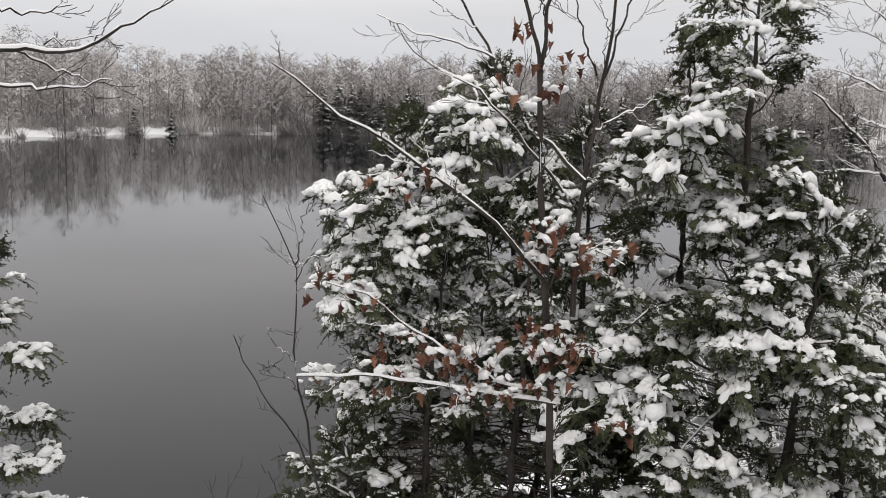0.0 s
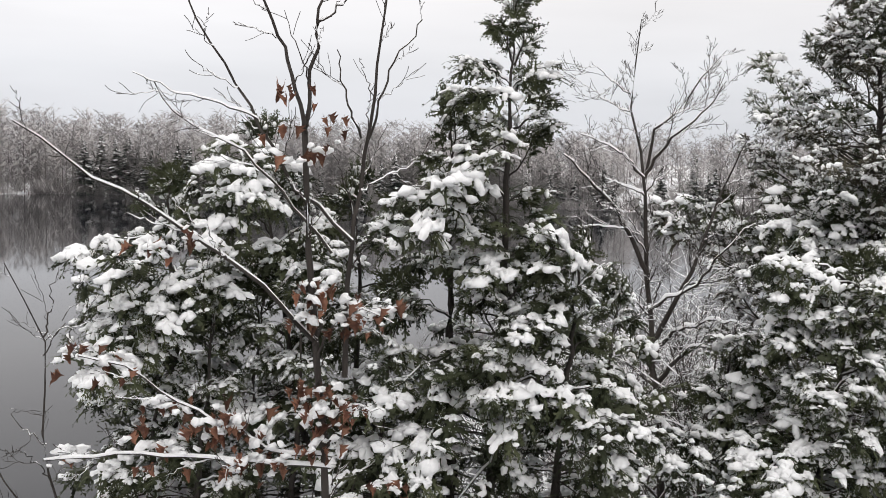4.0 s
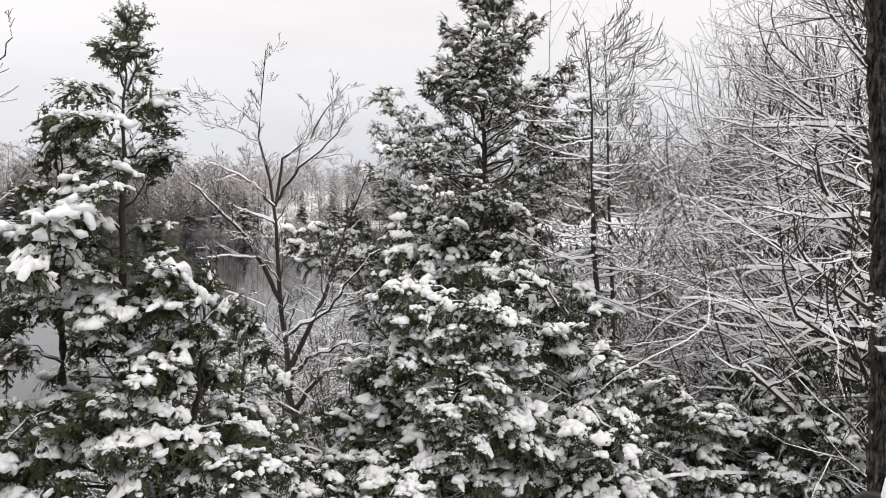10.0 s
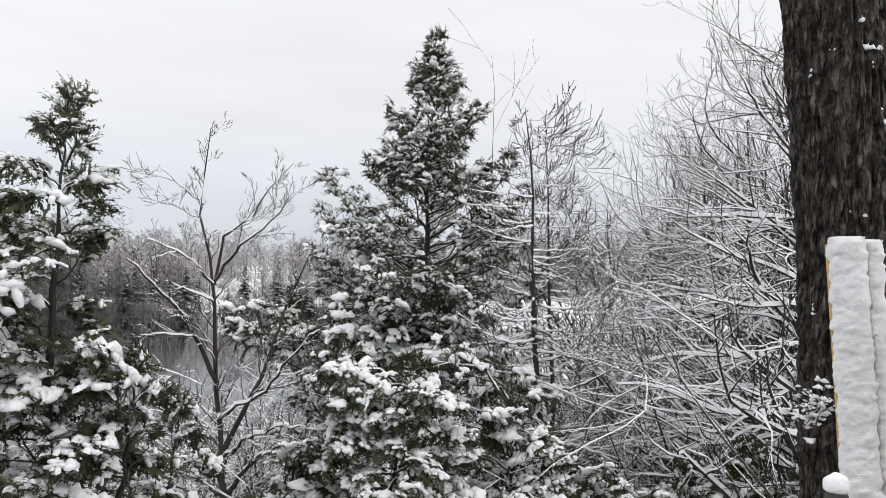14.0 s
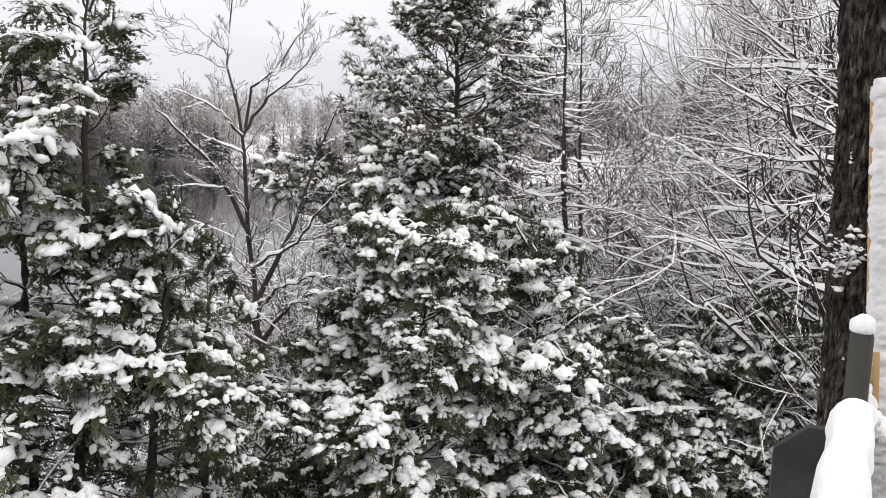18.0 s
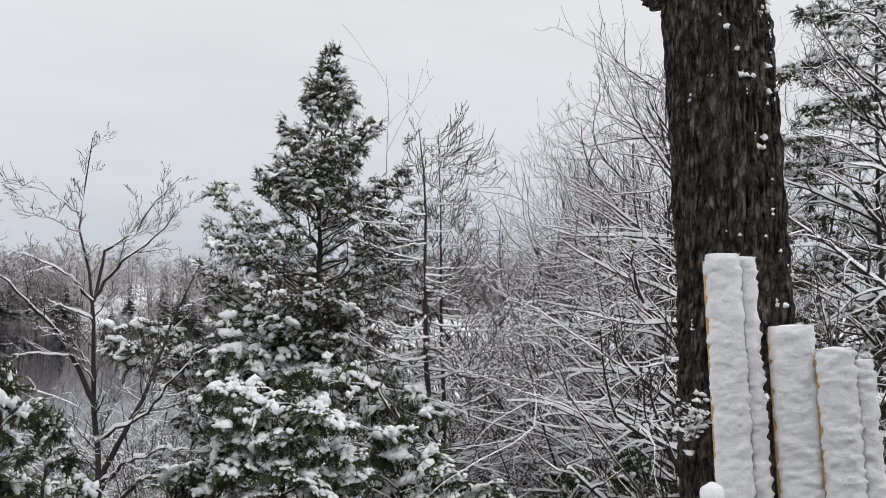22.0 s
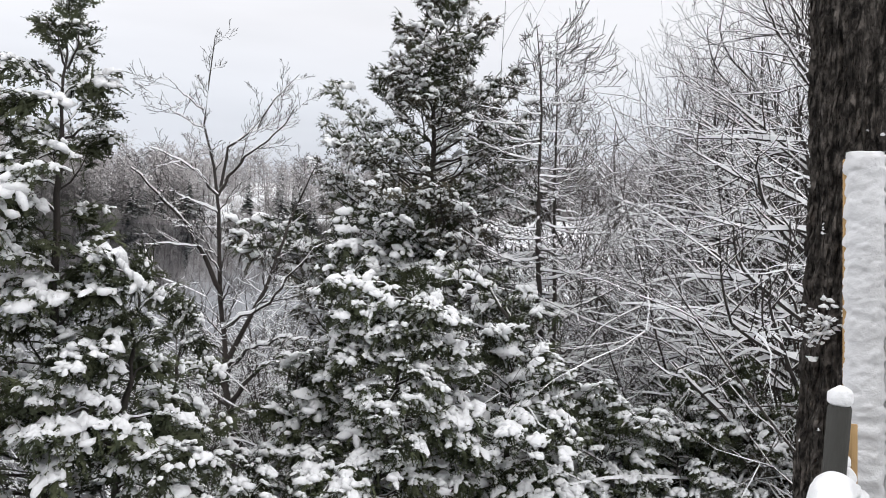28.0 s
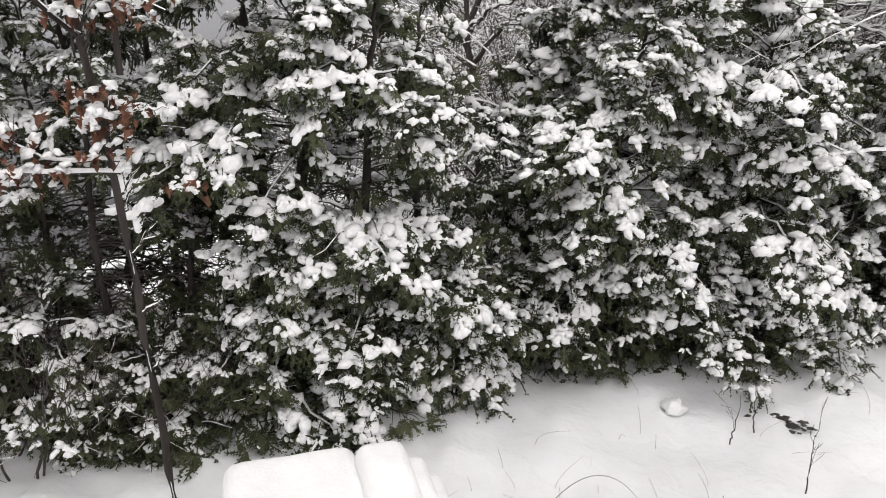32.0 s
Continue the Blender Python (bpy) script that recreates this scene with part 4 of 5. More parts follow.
def sweeping_tree(az, r, heights, limbs, seed, reach):
    """A leafless tree whose long limbs arch out towards the lake, the low ones flat, the high ones steep."""
    rg = np.random.default_rng(seed)
    base = np.array(foot(az, r))
    tree = thing("arching_tree", Vector(base), "leafless tree with long arching limbs heaped with snow", "tree", "snowy thicket")
    top = base + [-0.2, 0.1, heights[1] - base[2] + 0.6]
    line = stem_line([base, (base + top) / 2 + [0.08, 0.05, 0], top])
    part("trunk", Geo().add(tube(line - base, np.linspace(0.06, 0.012, len(line)), 8)).mesh("trunk", BARK), tree)
    spec = {"gnarl": 0.24, "lift": 0.04, "levels": 2, "shoots": (8, 4, 2), "flat": 0.7}
    for i in range(limbs):
        f = (i + rg.random()) / limbs
        z = heights[0] + (heights[1] - heights[0]) * f
        q = np.array([np.interp(z, line[:, 2], line[:, c]) for c in range(3)])
        d = np.array([-1.0, rg.uniform(-0.5, 0.7), rg.uniform(0.1, 0.4) + 0.8 * f ** 1.5])
        out = []
        grow(rg, q, d, reach * rg.uniform(0.7, 1.15) * (1.15 - 0.55 * f), 0.034 - 0.016 * f, 0, out, spec)
        limb_parts(tree, out, rg, 0.068 - 0.026 * f, 0.082 - 0.034 * f, 1.0, BARK, thin=0.0026)


sweeping_tree(-31.5, 9.5, (1.4, 5.6), 30, 61, 2.5)
sweeping_tree(-26.5, 12.8, (1.2, 6.0), 26, 62, 2.6)
sweeping_tree(-31.5, 11.8, (1.4, 6.8), 28, 64, 3.0)
sweeping_tree(-22.5, 14.5, (1.0, 4.4), 20, 65, 2.2)
sweeping_tree(-42.5, 10.5, (1.5, 7.5), 26, 63, 2.0)
sweeping_tree(-46.0, 12.5, (1.5, 8.5), 22, 66, 2.4)


# ---- the sapling that keeps its dead leaves ----
SPARSE = {"gnarl": 0.10, "lift": 0.05, "levels": 1, "shoots": (3, 2), "flat": 0.8, "ahead": 0.9}
SR = 4.95
sapling = bare_tree("oak_sapling", "slim sapling with rust-brown leaves clinging under snow", [
    ([foot(28.0, 4.95), polar(28.8, -21.2, 4.95), polar(29.3, -15.6, 4.95), polar(29.8, -10.6, 4.95), polar(30.3, -4.0, 4.95), polar(30.7, 2.3, 4.95)], 0.027, 0.018),
    ([polar(30.7, 2.3, 4.95), polar(31.5, 5.6, 4.95), polar(32.0, 7.3, 4.95), polar(33.1, 9.2, 4.95), polar(34.0, 13.1, 4.95)], 0.013, 0.005),
    ([polar(30.7, 2.3, 4.95), polar(30.3, 6.3, 4.95), polar(30.1, 8.4, 4.95), polar(29.7, 12.1, 4.95)], 0.014, 0.006),
    ([polar(30.1, 8.7, 4.95), polar(28.7, 10.0, 5.00), polar(27.3, 11.6, 5.05)], 0.008, 0.004),
    ([polar(27.8, -13.5, 4.95), polar(27.8, -9.1, 4.98), polar(27.6, -5.8, 5.02), polar(27.0, -1.0, 5.05), polar(26.2, 4.1, 5.08), polar(26.0, 7.6, 5.12), polar(25.5, 12.4, 5.15)], 0.018, 0.005),
    ([polar(27.1, 2.0, 4.95), polar(28.2, 5.0, 5.00), polar(28.7, 7.5, 5.05)], 0.007, 0.003),
    ([polar(26.6, 1.9, 4.95), polar(25.4, 6.2, 5.03), polar(23.3, 9.6, 5.10)], 0.008, 0.003),
    ([polar(27.0, -1.4, 4.95), polar(25.2, -0.2, 5.00), polar(23.2, 0.6, 5.05)], 0.005, 0.002),
    ([polar(27.5, -4.7, 4.95), polar(29.5, -2.7, 4.99), polar(31.3, -1.2, 5.03), polar(33.6, 3.0, 5.08), polar(35.6, 6.1, 5.12), polar(37.5, 8.9, 5.16), polar(38.3, 11.4, 5.20)], 0.012, 0.004),
    ([polar(33.6, 2.9, 4.95), polar(36.0, 3.9, 5.02), polar(38.6, 4.3, 5.08), polar(41.1, 5.4, 5.15)], 0.007, 0.002),
    ([polar(28.8, -5.5, 4.95), polar(32.1, -1.5, 5.01), polar(34.5, 1.0, 5.07), polar(37.0, 2.1, 5.13), polar(39.1, 3.4, 5.19), polar(39.8, 4.9, 5.25)], 0.01, 0.003),
    ([polar(29.7, -11.3, 4.95), polar(34.5, -6.3, 4.93), polar(38.0, -4.2, 4.91), polar(40.6, -2.5, 4.89), polar(43.8, -0.9, 4.87), polar(47.7, 2.1, 4.85)], 0.015, 0.004),
    ([polar(28.5, -18.4, 4.95), polar(32.6, -18.0, 4.90), polar(35.5, -16.2, 4.85), polar(39.0, -14.6, 4.80), polar(41.3, -12.5, 4.75), polar(44.3, -11.7, 4.70)], 0.01, 0.004),
    ([polar(28.6, -19.1, 4.95), polar(32.6, -18.7, 4.85), polar(37.9, -18.1, 4.75), polar(42.4, -17.6, 4.65), polar(46.3, -17.6, 4.55)], 0.011, 0.005),
    ([polar(29.6, -12.0, 4.95), polar(28.3, -9.5, 4.87), polar(26.5, -9.1, 4.78), polar(24.7, -10.0, 4.70)], 0.008, 0.003),
    ([polar(29.1, -17.0, 4.95), polar(27.5, -15.3, 4.85), polar(25.2, -15.6, 4.75)], 0.006, 0.003),
], 51, SPARSE, (0.026, 0.034), 0.7, every=0.19, side_len=0.32, thin=0.0018, wander=0.008)


def leaf_mesh(rg):
    """A curled lobed leaf, 9 cm long."""
    n = 15
    q = np.linspace(0, 1, n)
    half = 0.030 * np.sin(np.pi * q ** 0.8) * (0.85 + 0.2 * np.cos(q * 22))
    curl = rg.uniform(8, 18)
    rows = []
    for k in (-1, -0.5, 0, 0.5, 1):
        w = half * k
        rows.append(np.stack([0.09 * q, w, -0.028 * q ** 2 + curl * w ** 2 * 6 + 0.004 * np.sin(q * 9 + k)], 1))
    v = np.stack(rows, 1).reshape(-1, 3)
    return mesh_of("leaf", v, ring_faces(n, 5, False), LEAF)


LEAVES = [leaf_mesh(np.random.default_rng(60 + i)) for i in range(6)]
LEAF_SNOW = [Geo().add(blob(np.random.default_rng(70 + i), (0, 0, 0), (0.034, 0.026, 0.022), ICO2, 1.1, 2.0)).mesh("snow_lump", SNOW) for i in range(5)]
CLUSTERS = ((30.6, 5.1, 2, 0), (31.3, 3.8, 1, 0), (32.5, 2.7, 2, 0), (29.1, 2.5, 3, 0), (31.6, 0.6, 1, 3), (29.2, 1.1, 1, 2), (29.5, -8.0, 8, 7), (26.9, -9.5, 5, 6), (30.1, -14.5, 10, 3), (35.5, -16.2, 9, 7), (28.2, -15.6, 7, 3), (34.4, -18.6, 5, 6), (42.3, -12.1, 3, 7), (39.0, -15.0, 5, 6), (25.0, -9.4, 2, 5), (38.0, -4.7, 2, 3), (39.7, -5.6, 2, 3), (32.5, -19.0, 3, 4), (27.6, -10.2, 4, 4), (43.9, -11.8, 2, 5), (29.4, -17.7, 5, 3), (39.0, -18.0, 3, 6), (24.7, -20.5, 3, 4), (44.9, -17.5, 0, 6), (36.5, -17.0, 5, 4), (30.3, -9.9, 4, 4), (29.1, -16.3, 5, 3), (40.7, -17.7, 2, 6), (32.9, -17.6, 3, 4))
rg = np.random.default_rng(77)
for az, el, leaves, lumps in CLUSTERS:
    c = polar(az, el, SR - 0.12)
    for _ in range(int(leaves * 1.7 + 1)):
        ob = part("leaf", LEAVES[rg.integers(6)], sapling)
        p = c + Vector(rg.normal(0, (0.07, 0.06, 0.05), 3)) - sapling.location
        ob.matrix_basis = Matrix.Translation(p) @ Euler((rg.uniform(-0.6, 0.6), rg.uniform(0.3, 1.4), rg.uniform(0, TAU))).to_matrix().to_4x4() @ Matrix.Scale(rg.uniform(0.55, 0.95), 4)
    for _ in range(int(lumps * 1.8 + leaves * 0.4)):
        ob = part("snow_lump", LEAF_SNOW[rg.integers(5)], sapling, "lump of snow on leaves")
        p = c + Vector(rg.normal(0, (0.065, 0.06, 0.03), 3)) + Vector((0, 0, 0.02)) - sapling.location
        ob.matrix_basis = Matrix.Translation(p) @ Euler((rg.uniform(-0.4, 0.4), rg.uniform(-0.2, 0.7), rg.uniform(0, TAU))).to_matrix().to_4x4() @ Matrix.Scale(rg.uniform(0.4, 1.15), 4)

bare_tree("birch_sapling", "thin leafless sapling in front of the open water", [
    ([foot(44.0, 5.7), polar(44.1, -25.1, 5.70), polar(45.1, -21.3, 5.70), polar(45.8, -16.7, 5.70), polar(46.0, -9.8, 5.70), polar(46.9, -7.8, 5.70), polar(48.0, -6.1, 5.70)], 0.013, 0.003),
    ([polar(46.0, -10.6, 5.70), polar(45.5, -8.7, 5.73), polar(45.1, -6.7, 5.75)], 0.006, 0.002),
    ([polar(44.5, -23.7, 5.70), polar(46.8, -20.2, 5.67), polar(48.6, -18.0, 5.65), polar(49.3, -16.6, 5.62), polar(49.9, -14.9, 5.60)], 0.007, 0.003),
    ([polar(45.8, -16.7, 5.70), polar(47.1, -15.6, 5.75), polar(47.7, -14.5, 5.80)], 0.004, 0.002),
    ([polar(45.9, -10.7, 5.70), polar(44.6, -10.0, 5.70), polar(43.1, -9.6, 5.70)], 0.004, 0.002),
    ([polar(46.0, -11.6, 5.70), polar(44.8, -9.5, 5.75), polar(43.8, -8.2, 5.80)], 0.004, 0.002),
    ([polar(45.6, -18.8, 5.70), polar(46.8, -17.3, 5.65), polar(47.5, -16.8, 5.60)], 0.004, 0.002),
    ([polar(43.9, -25.7, 5.70), polar(46.7, -25.3, 5.67), polar(47.5, -23.9, 5.63), polar(48.2, -22.8, 5.60)], 0.005, 0.002),
], 52, SPARSE, (0.006, 0.010), 0.5, every=0.4, side_len=0.3, thin=0.0015)

HANG = {"gnarl": 0.08, "lift": 0.03, "levels": 1, "shoots": (4, 2), "flat": 0.4, "ahead": 1.2}
bare_tree("overhanging_tree", "leafless lakeside tree reaching snowy twigs over the water", [
    ([foot(80, 6.5), polar(79, -8, 6.4), polar(77, 6, 6.2), polar(76, 16, 6.2)], 0.11, 0.05),
    ([polar(78, 3, 6.2), polar(70, 2.4, 5.6), polar(65.0, 2.2, 5.1)], 0.03, 0.017),
    ([polar(64.1, 2.0, 5.00), polar(60.7, 2.3, 4.95), polar(58.3, 2.6, 4.90), polar(56.1, 3.9, 4.85), polar(53.5, 5.6, 4.80)], 0.016, 0.003),
    ([polar(64.2, 0.2, 5.00), polar(61.3, 0.2, 4.93), polar(59.9, 0.2, 4.87), polar(57.1, 0.7, 4.80)], 0.01, 0.003),
    ([polar(62.4, 2.3, 5.00), polar(60.4, 1.4, 5.00), polar(59.2, 0.7, 5.00), polar(58.0, 0.6, 5.00)], 0.008, 0.003),
    ([polar(64.0, 4.2, 5.00), polar(61.2, 4.2, 5.00), polar(59.1, 4.9, 5.00)], 0.008, 0.003),
    ([polar(61.2, 2.3, 5.00), polar(59.4, 2.9, 5.00), polar(57.6, 3.4, 5.00), polar(56.7, 2.5, 5.00)], 0.005, 0.002),
], 53, HANG, (0.010, 0.016), 0.7, every=0.5, side_len=0.35, start=0.45, thin=0.0018)


# ---- the old trunk beside the deck ----
def big_trunk():
    rg = np.random.default_rng(81)
    axis = stem_line([foot(-33.6, 4.36), polar(-32.8, -14, 4.36), polar(-32.2, 2, 4.36), polar(-31.0, 17, 4.36), polar(-29.9, 27, 4.36), polar(-29.2, 45, 4.4)], 420)
    base = Vector(axis[0])
    tree = thing("old_tree", base, "thick old tree trunk with ridged dark bark", "tree")
    sides = 150
    a = np.arange(sides) * TAU / sides
    zz = axis[:, 2] - axis[0, 2]
    rad = np.interp(zz, (0, 0.5, 2, 6, 9), (0.40, 0.30, 0.262, 0.235, 0.215))
    v = np.empty((len(axis), sides, 3))
    for i in range(len(axis)):
        for j in range(sides):
            c, s = math.cos(a[j]), math.sin(a[j])
            p = Vector((c * 7.5 + 0.3 * math.sin(zz[i] * 3), s * 7.5, zz[i] * 2.6))
            ridge = 1 - min(1.8, abs(noise.noise(p)) * 5.0)
            plate = noise.noise(Vector((c * 11, s * 11, zz[i] * 9)))
            grain = noise.noise(Vector((c * 24, s * 24, zz[i] * 18)))
            r = rad[i] * (1 + 0.075 * ridge + 0.045 * plate + 0.035 * grain + 0.03 * noise.noise(Vector((c, s, zz[i] * 0.7))))
            v[i, j] = axis[i] + np.array([c * r, s * r, 0]) - axis[0]
    part("trunk", mesh_of("trunk", v.reshape(-1, 3), ring_faces(len(axis), sides), OAK_BARK, False), tree, "deeply ridged dark bark")

    def surface(h, ang):
        k = int(np.argmin(np.abs(zz - h)))
        j = int(ang % TAU / TAU * sides) % sides
        return v[k, j], np.array([math.cos(ang), math.sin(ang), 0])

    facing = math.atan2(-axis[0][1], -axis[0][0])
    for _ in range(120):
        ang = facing + (rg.uniform(-1.3, 1.6) if rg.random() < 0.35 else 0.9 + rg.normal(0, 0.4))
        h = rg.uniform(2.2, 7.6)
        size = rg.uniform(0.006, 0.017) * (1.9 if rg.random() < 0.2 and ang > facing + 0.2 else 1)
        g = Geo()
        for _ in range(rg.integers(1, 5)):
            p, out = surface(h + rg.normal(0, size * 1.2), ang + rg.normal(0, size * 4))
            g.add(blob(rg, p - out * size * 0.1, size * rg.uniform(0.5, 1.1) * np.array([1.1 - 0.6 * abs(out[0]), 1.1 - 0.6 * abs(out[1]), 1.0]), ICO2, 1.5, 1.6))
        tagged(part("snow_patch", g.mesh("snow_patch", SNOW), tree), kind="stuff")
    # burl high on the lake side, and a snowy tuft of shoots lower down
    lake = facing - 1.35
    p, out = surface(EYE + 4.36 * math.tan(radians(20.5)) - axis[0][2], lake)
    part("burl", Geo().add(blob(rg, p, (0.09, 0.09, 0.13), ICO3, 0.6, 3.0)).mesh("burl", OAK_BARK), tree, "rough bark burl")
    h = EYE + 4.2 * math.tan(radians(-5.2)) - axis[0][2]
    g, s = Geo(), Geo()
    p, out = surface(h, facing - 0.6)
    for _ in range(110):
        d = out * rg.uniform(0.02, 0.09) + rg.normal(0, (0.05, 0.05, 0.06), 3)
        g.add(tube(np.array([p, p + d * 0.5 + [0, 0, 0.01], p + d]), [0.004, 0.003, 0.002], 4))
        s.add(blob(rg, p + d * rg.uniform(0.5, 0.95), rg.uniform(0.006, 0.017) * np.array([1.2, 1.2, 0.9]), ICO1, 1.2, 1.8))
    tuft = part("shoot_tuft", g.mesh("shoot_tuft", TWIG), tree, "tuft of short shoots under snow")
    tagged(part("snow", s.mesh("snow", SNOW), tuft), kind="stuff")


big_trunk()


# ---- deck, railing and leaning boards ----
DECK = EYE - 1.60


def snow_slab(w, h, seed, thick=0.035, edge=0.02, step=0.007, ripple=0.010):
    """A rounded coat of snow over a w by h face in the xz plane, towards -y."""
    rg = np.random.default_rng(seed)
    nx, nz = max(8, int(w / 0.010)), max(8, int(h / step))
    o = Vector(rg.random(3) * 30)
    v = np.empty((nz, nx, 3))
    for i in range(nz):
        for j in range(nx):
            x, z = (j / (nx - 1) - 0.5), i / (nz - 1)
            ex = max(0.0, 1 - (abs(x) * 2) ** 4) ** 0.5
            ez = max(0.0, 1 - (abs(z - 0.5) * 2) ** 60) ** 0.5
            k = 1 + 0.22 * noise.noise(Vector((x * w * 16, z * h * 26, 0)) + o) + 0.26 * abs(noise.noise(Vector((x * w * 28, z * h * 44, 3)) + o)) + 0.14 * noise.noise(Vector((x * w * 60, z * h * 80, 3)) + o)
            wob = ripple * (noise.noise(Vector((x * 2, z * h * 45, 7)) + o) + 0.6 * noise.noise(Vector((x * 2, z * h * 95, 2)) + o))
            v[i, j] = (x * (w + edge) + wob * (abs(x) * 2) ** 3, -thick * ex * ez * k, z * h + 0.02 * ez * (z > 0.9) + wob * 0.5)
    f = ring_faces(nz, nx, False)
    return v.reshape(-1, 3), f


def leaning_board(top_az, top_el, low_az, r_top, r_low, width, seed, depth=0.038, coat=0.035):
    top, low = polar(top_az, top_el, r_top), polar(low_az, 0, r_low)
    low.z = DECK + 0.01
    up = (top - low)
    ln = up.length
    up.normalize()
    out = Vector((-low.x, -low.y, 0)).normalized()
    side = up.cross(out).normalized()
    out = side.cross(up).normalized()
    m = Matrix((side, -out, up)).transposed().to_4x4()
    m.translation = low
    board = thing("leaning_board", low, "upright pale lumber board plastered with wind-blown snow", "board", "boards leaning by the rail")
    board.matrix_basis = m
    part("plank", Geo().add(boxy(width, depth, ln, 0.004, (-0.012, depth / 2 + 0.002, ln / 2))).mesh("plank", LUMBER), board, "yellowish sawn lumber")
    part("snow", Geo().add(snow_slab(width - 0.006, ln + 0.012, seed, coat)).mesh("snow", SHADED_WIND_SNOW), board, "rippled coat of wind-packed snow, coloured darker for its shade")
    part("snow_cap", Geo().add(blob(np.random.default_rng(seed), (0, 0.012, ln), (width * 0.55, 0.036, 0.022), ICO2, 0.15)).mesh("snow_cap", SNOW), board)


leaning_board(-31.6, 4.8, -34.4, 3.00, 2.90, 0.098, 1)
leaning_board(-32.9, 4.6, -35.9, 3.04, 2.94, 0.055, 2)
leaning_board(-35.6, 0.6, -38.2, 3.05, 2.95, 0.122, 3)
leaning_board(-38.0, -0.6, -40.6, 3.02, 2.92, 0.098, 4)
leaning_board(-39.4, -1.2, -42.3, 3.06, 2.96, 0.060, 5)


def deck_parts():
    far, near = Vector((1.38, 2.26)), Vector((-1.05, -1.66))
    way = (near - far).normalized()
    out = Vector((way.y, -way.x))          # towards the open side
    if out.x > 0:
        out = -out
    ang = math.atan2(way.y, way.x)
    top = EYE - 0.66

    deck = thing("deck", (far.x, far.y, DECK), "raised wooden deck of grey boards under snow", "deck", kind="structure")
    inner = -out
    ln = (near - far).length + 0.6
    start = far - way * 0.35
    n = 22
    for i in range(n):
        c = start + way * (ln / 2) + inner * (0.10 + i * 0.145)
        me = Geo().add(boxy(ln, 0.138, 0.03, 0.004)).mesh("plank", GREY_WOOD)
        ob = part("plank", me, deck)
        ob.matrix_basis = Matrix.Translation((c.x - far.x, c.y - far.y, -0.016)) @ Matrix.Rotation(ang, 4, "Z")
    for f in (0.05, 0.5, 0.95):
        for k in (0.2, 2.9):
            c = start + way * ln * f + inner * k
            g0 = float(ground_z(c.x, c.y)) - 0.1
            hgt = DECK - 0.035 - g0
            ob = part("support_post", Geo().add(boxy(0.12, 0.12, hgt, 0.006)).mesh("support_post", GREY_WOOD), deck)
            ob.matrix_basis = Matrix.Translation((c.x - far.x, c.y - far.y, g0 + hgt / 2 - DECK)) @ Matrix.Rotation(ang, 4, "Z")

    rail = thing("railing", (far.x, far.y, DECK), "grey wooden deck railing capped with deep snow", "railing")
    mid = (far + near) / 2
    rl = (near - far).length
    z = top - DECK
    cap = part("handrail", Geo().add(boxy(rl, 0.07, 0.036, 0.004)).mesh("handrail", GREY_WOOD), rail)
    cap.matrix_basis = Matrix.Translation((mid.x - far.x, mid.y - far.y, z - 0.018)) @ Matrix.Rotation(ang, 4, "Z")
    # snow on the handrail
    rg = np.random.default_rng(5)
    nx, ny = 160, 16
    v = np.empty((nx, ny, 3))
    for i in range(nx):
        for j in range(ny):
            x, y = i / (nx - 1), j / (ny - 1) * 2 - 1
            k = max(0.0, 1 - abs(y) ** 3.5) ** 0.5 * min(1, 12 * x * (1 - x) + 0.05) ** 0.5
            nn = noise.noise(Vector((x * rl * 5, y * 0.8, 0)))
            v[i, j] = ((x - 0.5) * rl, y * (0.053 + 0.016 * noise.noise(Vector((x * rl * 6, y * 0.5, 4)))), 0.092 * k * (1 + 0.32 * nn) - 0.006)
    snow = part("snow", mesh_of("snow", v.reshape(-1, 3), ring_faces(nx, ny, False), SNOW), rail, "deep rounded snow along the rail")
    snow.matrix_basis = Matrix.Translation((mid.x - far.x, mid.y - far.y, z)) @ Matrix.Rotation(ang, 4, "Z")
    for k in range(22):
        c = far + way * (0.12 + k * (rl - 0.2) / 22) - out * 0.01
        ob = part("baluster", Geo().add(boxy(0.036, 0.036, z - 0.05, 0.003)).mesh("baluster", GREY_WOOD), rail)
        ob.matrix_basis = Matrix.Translation((c.x - far.x, c.y - far.y, (z - 0.05) / 2)) @ Matrix.Rotation(ang, 4, "Z")
    # end post with its ball of snow
    pc = polar(-31.4, 0, 2.62)
    ptop = EYE + 2.62 * math.tan(radians(-9.6))
    post = thing("rail_post", (pc.x, pc.y, DECK), "grey weathered wooden post with a ball of snow on top", "post")
    a = np.arange(20) * TAU / 20
    hgt = ptop - DECK
    line = np.array([[0, 0, 0], [0, 0, hgt * 0.5], [0, 0, hgt - 0.01], [0, 0, hgt]])
    part("shaft", Geo().add(tube(line, [0.031, 0.031, 0.031, 0.027], 14)).mesh("shaft", GREY_WOOD), post)
    part("snow_cap", Geo().add(blob(rg, (0, 0, hgt + 0.012), (0.034, 0.034, 0.040), ICO3, 0.12)).mesh("snow_cap", SNOW), post, "round cap of fresh snow")
    # dark cut board fixed outside the rail
    c = polar(-29.6, -18.2, 2.72)
    bm = bmesh.new()
    outline = ((-0.12, -0.20), (0.13, -0.20), (0.13, 0.06), (0.08, 0.14), (-0.03, 0.14), (-0.12, 0.06))
    fs = [bm.verts.new((x, 0, q)) for x, q in outline]
    face = bm.faces.new(fs)
    got = bmesh.ops.extrude_face_region(bm, geom=[face])
    bmesh.ops.translate(bm, verts=[q for q in got["geom"] if isinstance(q, bmesh.types.BMVert)], vec=(0, 0.04, 0))
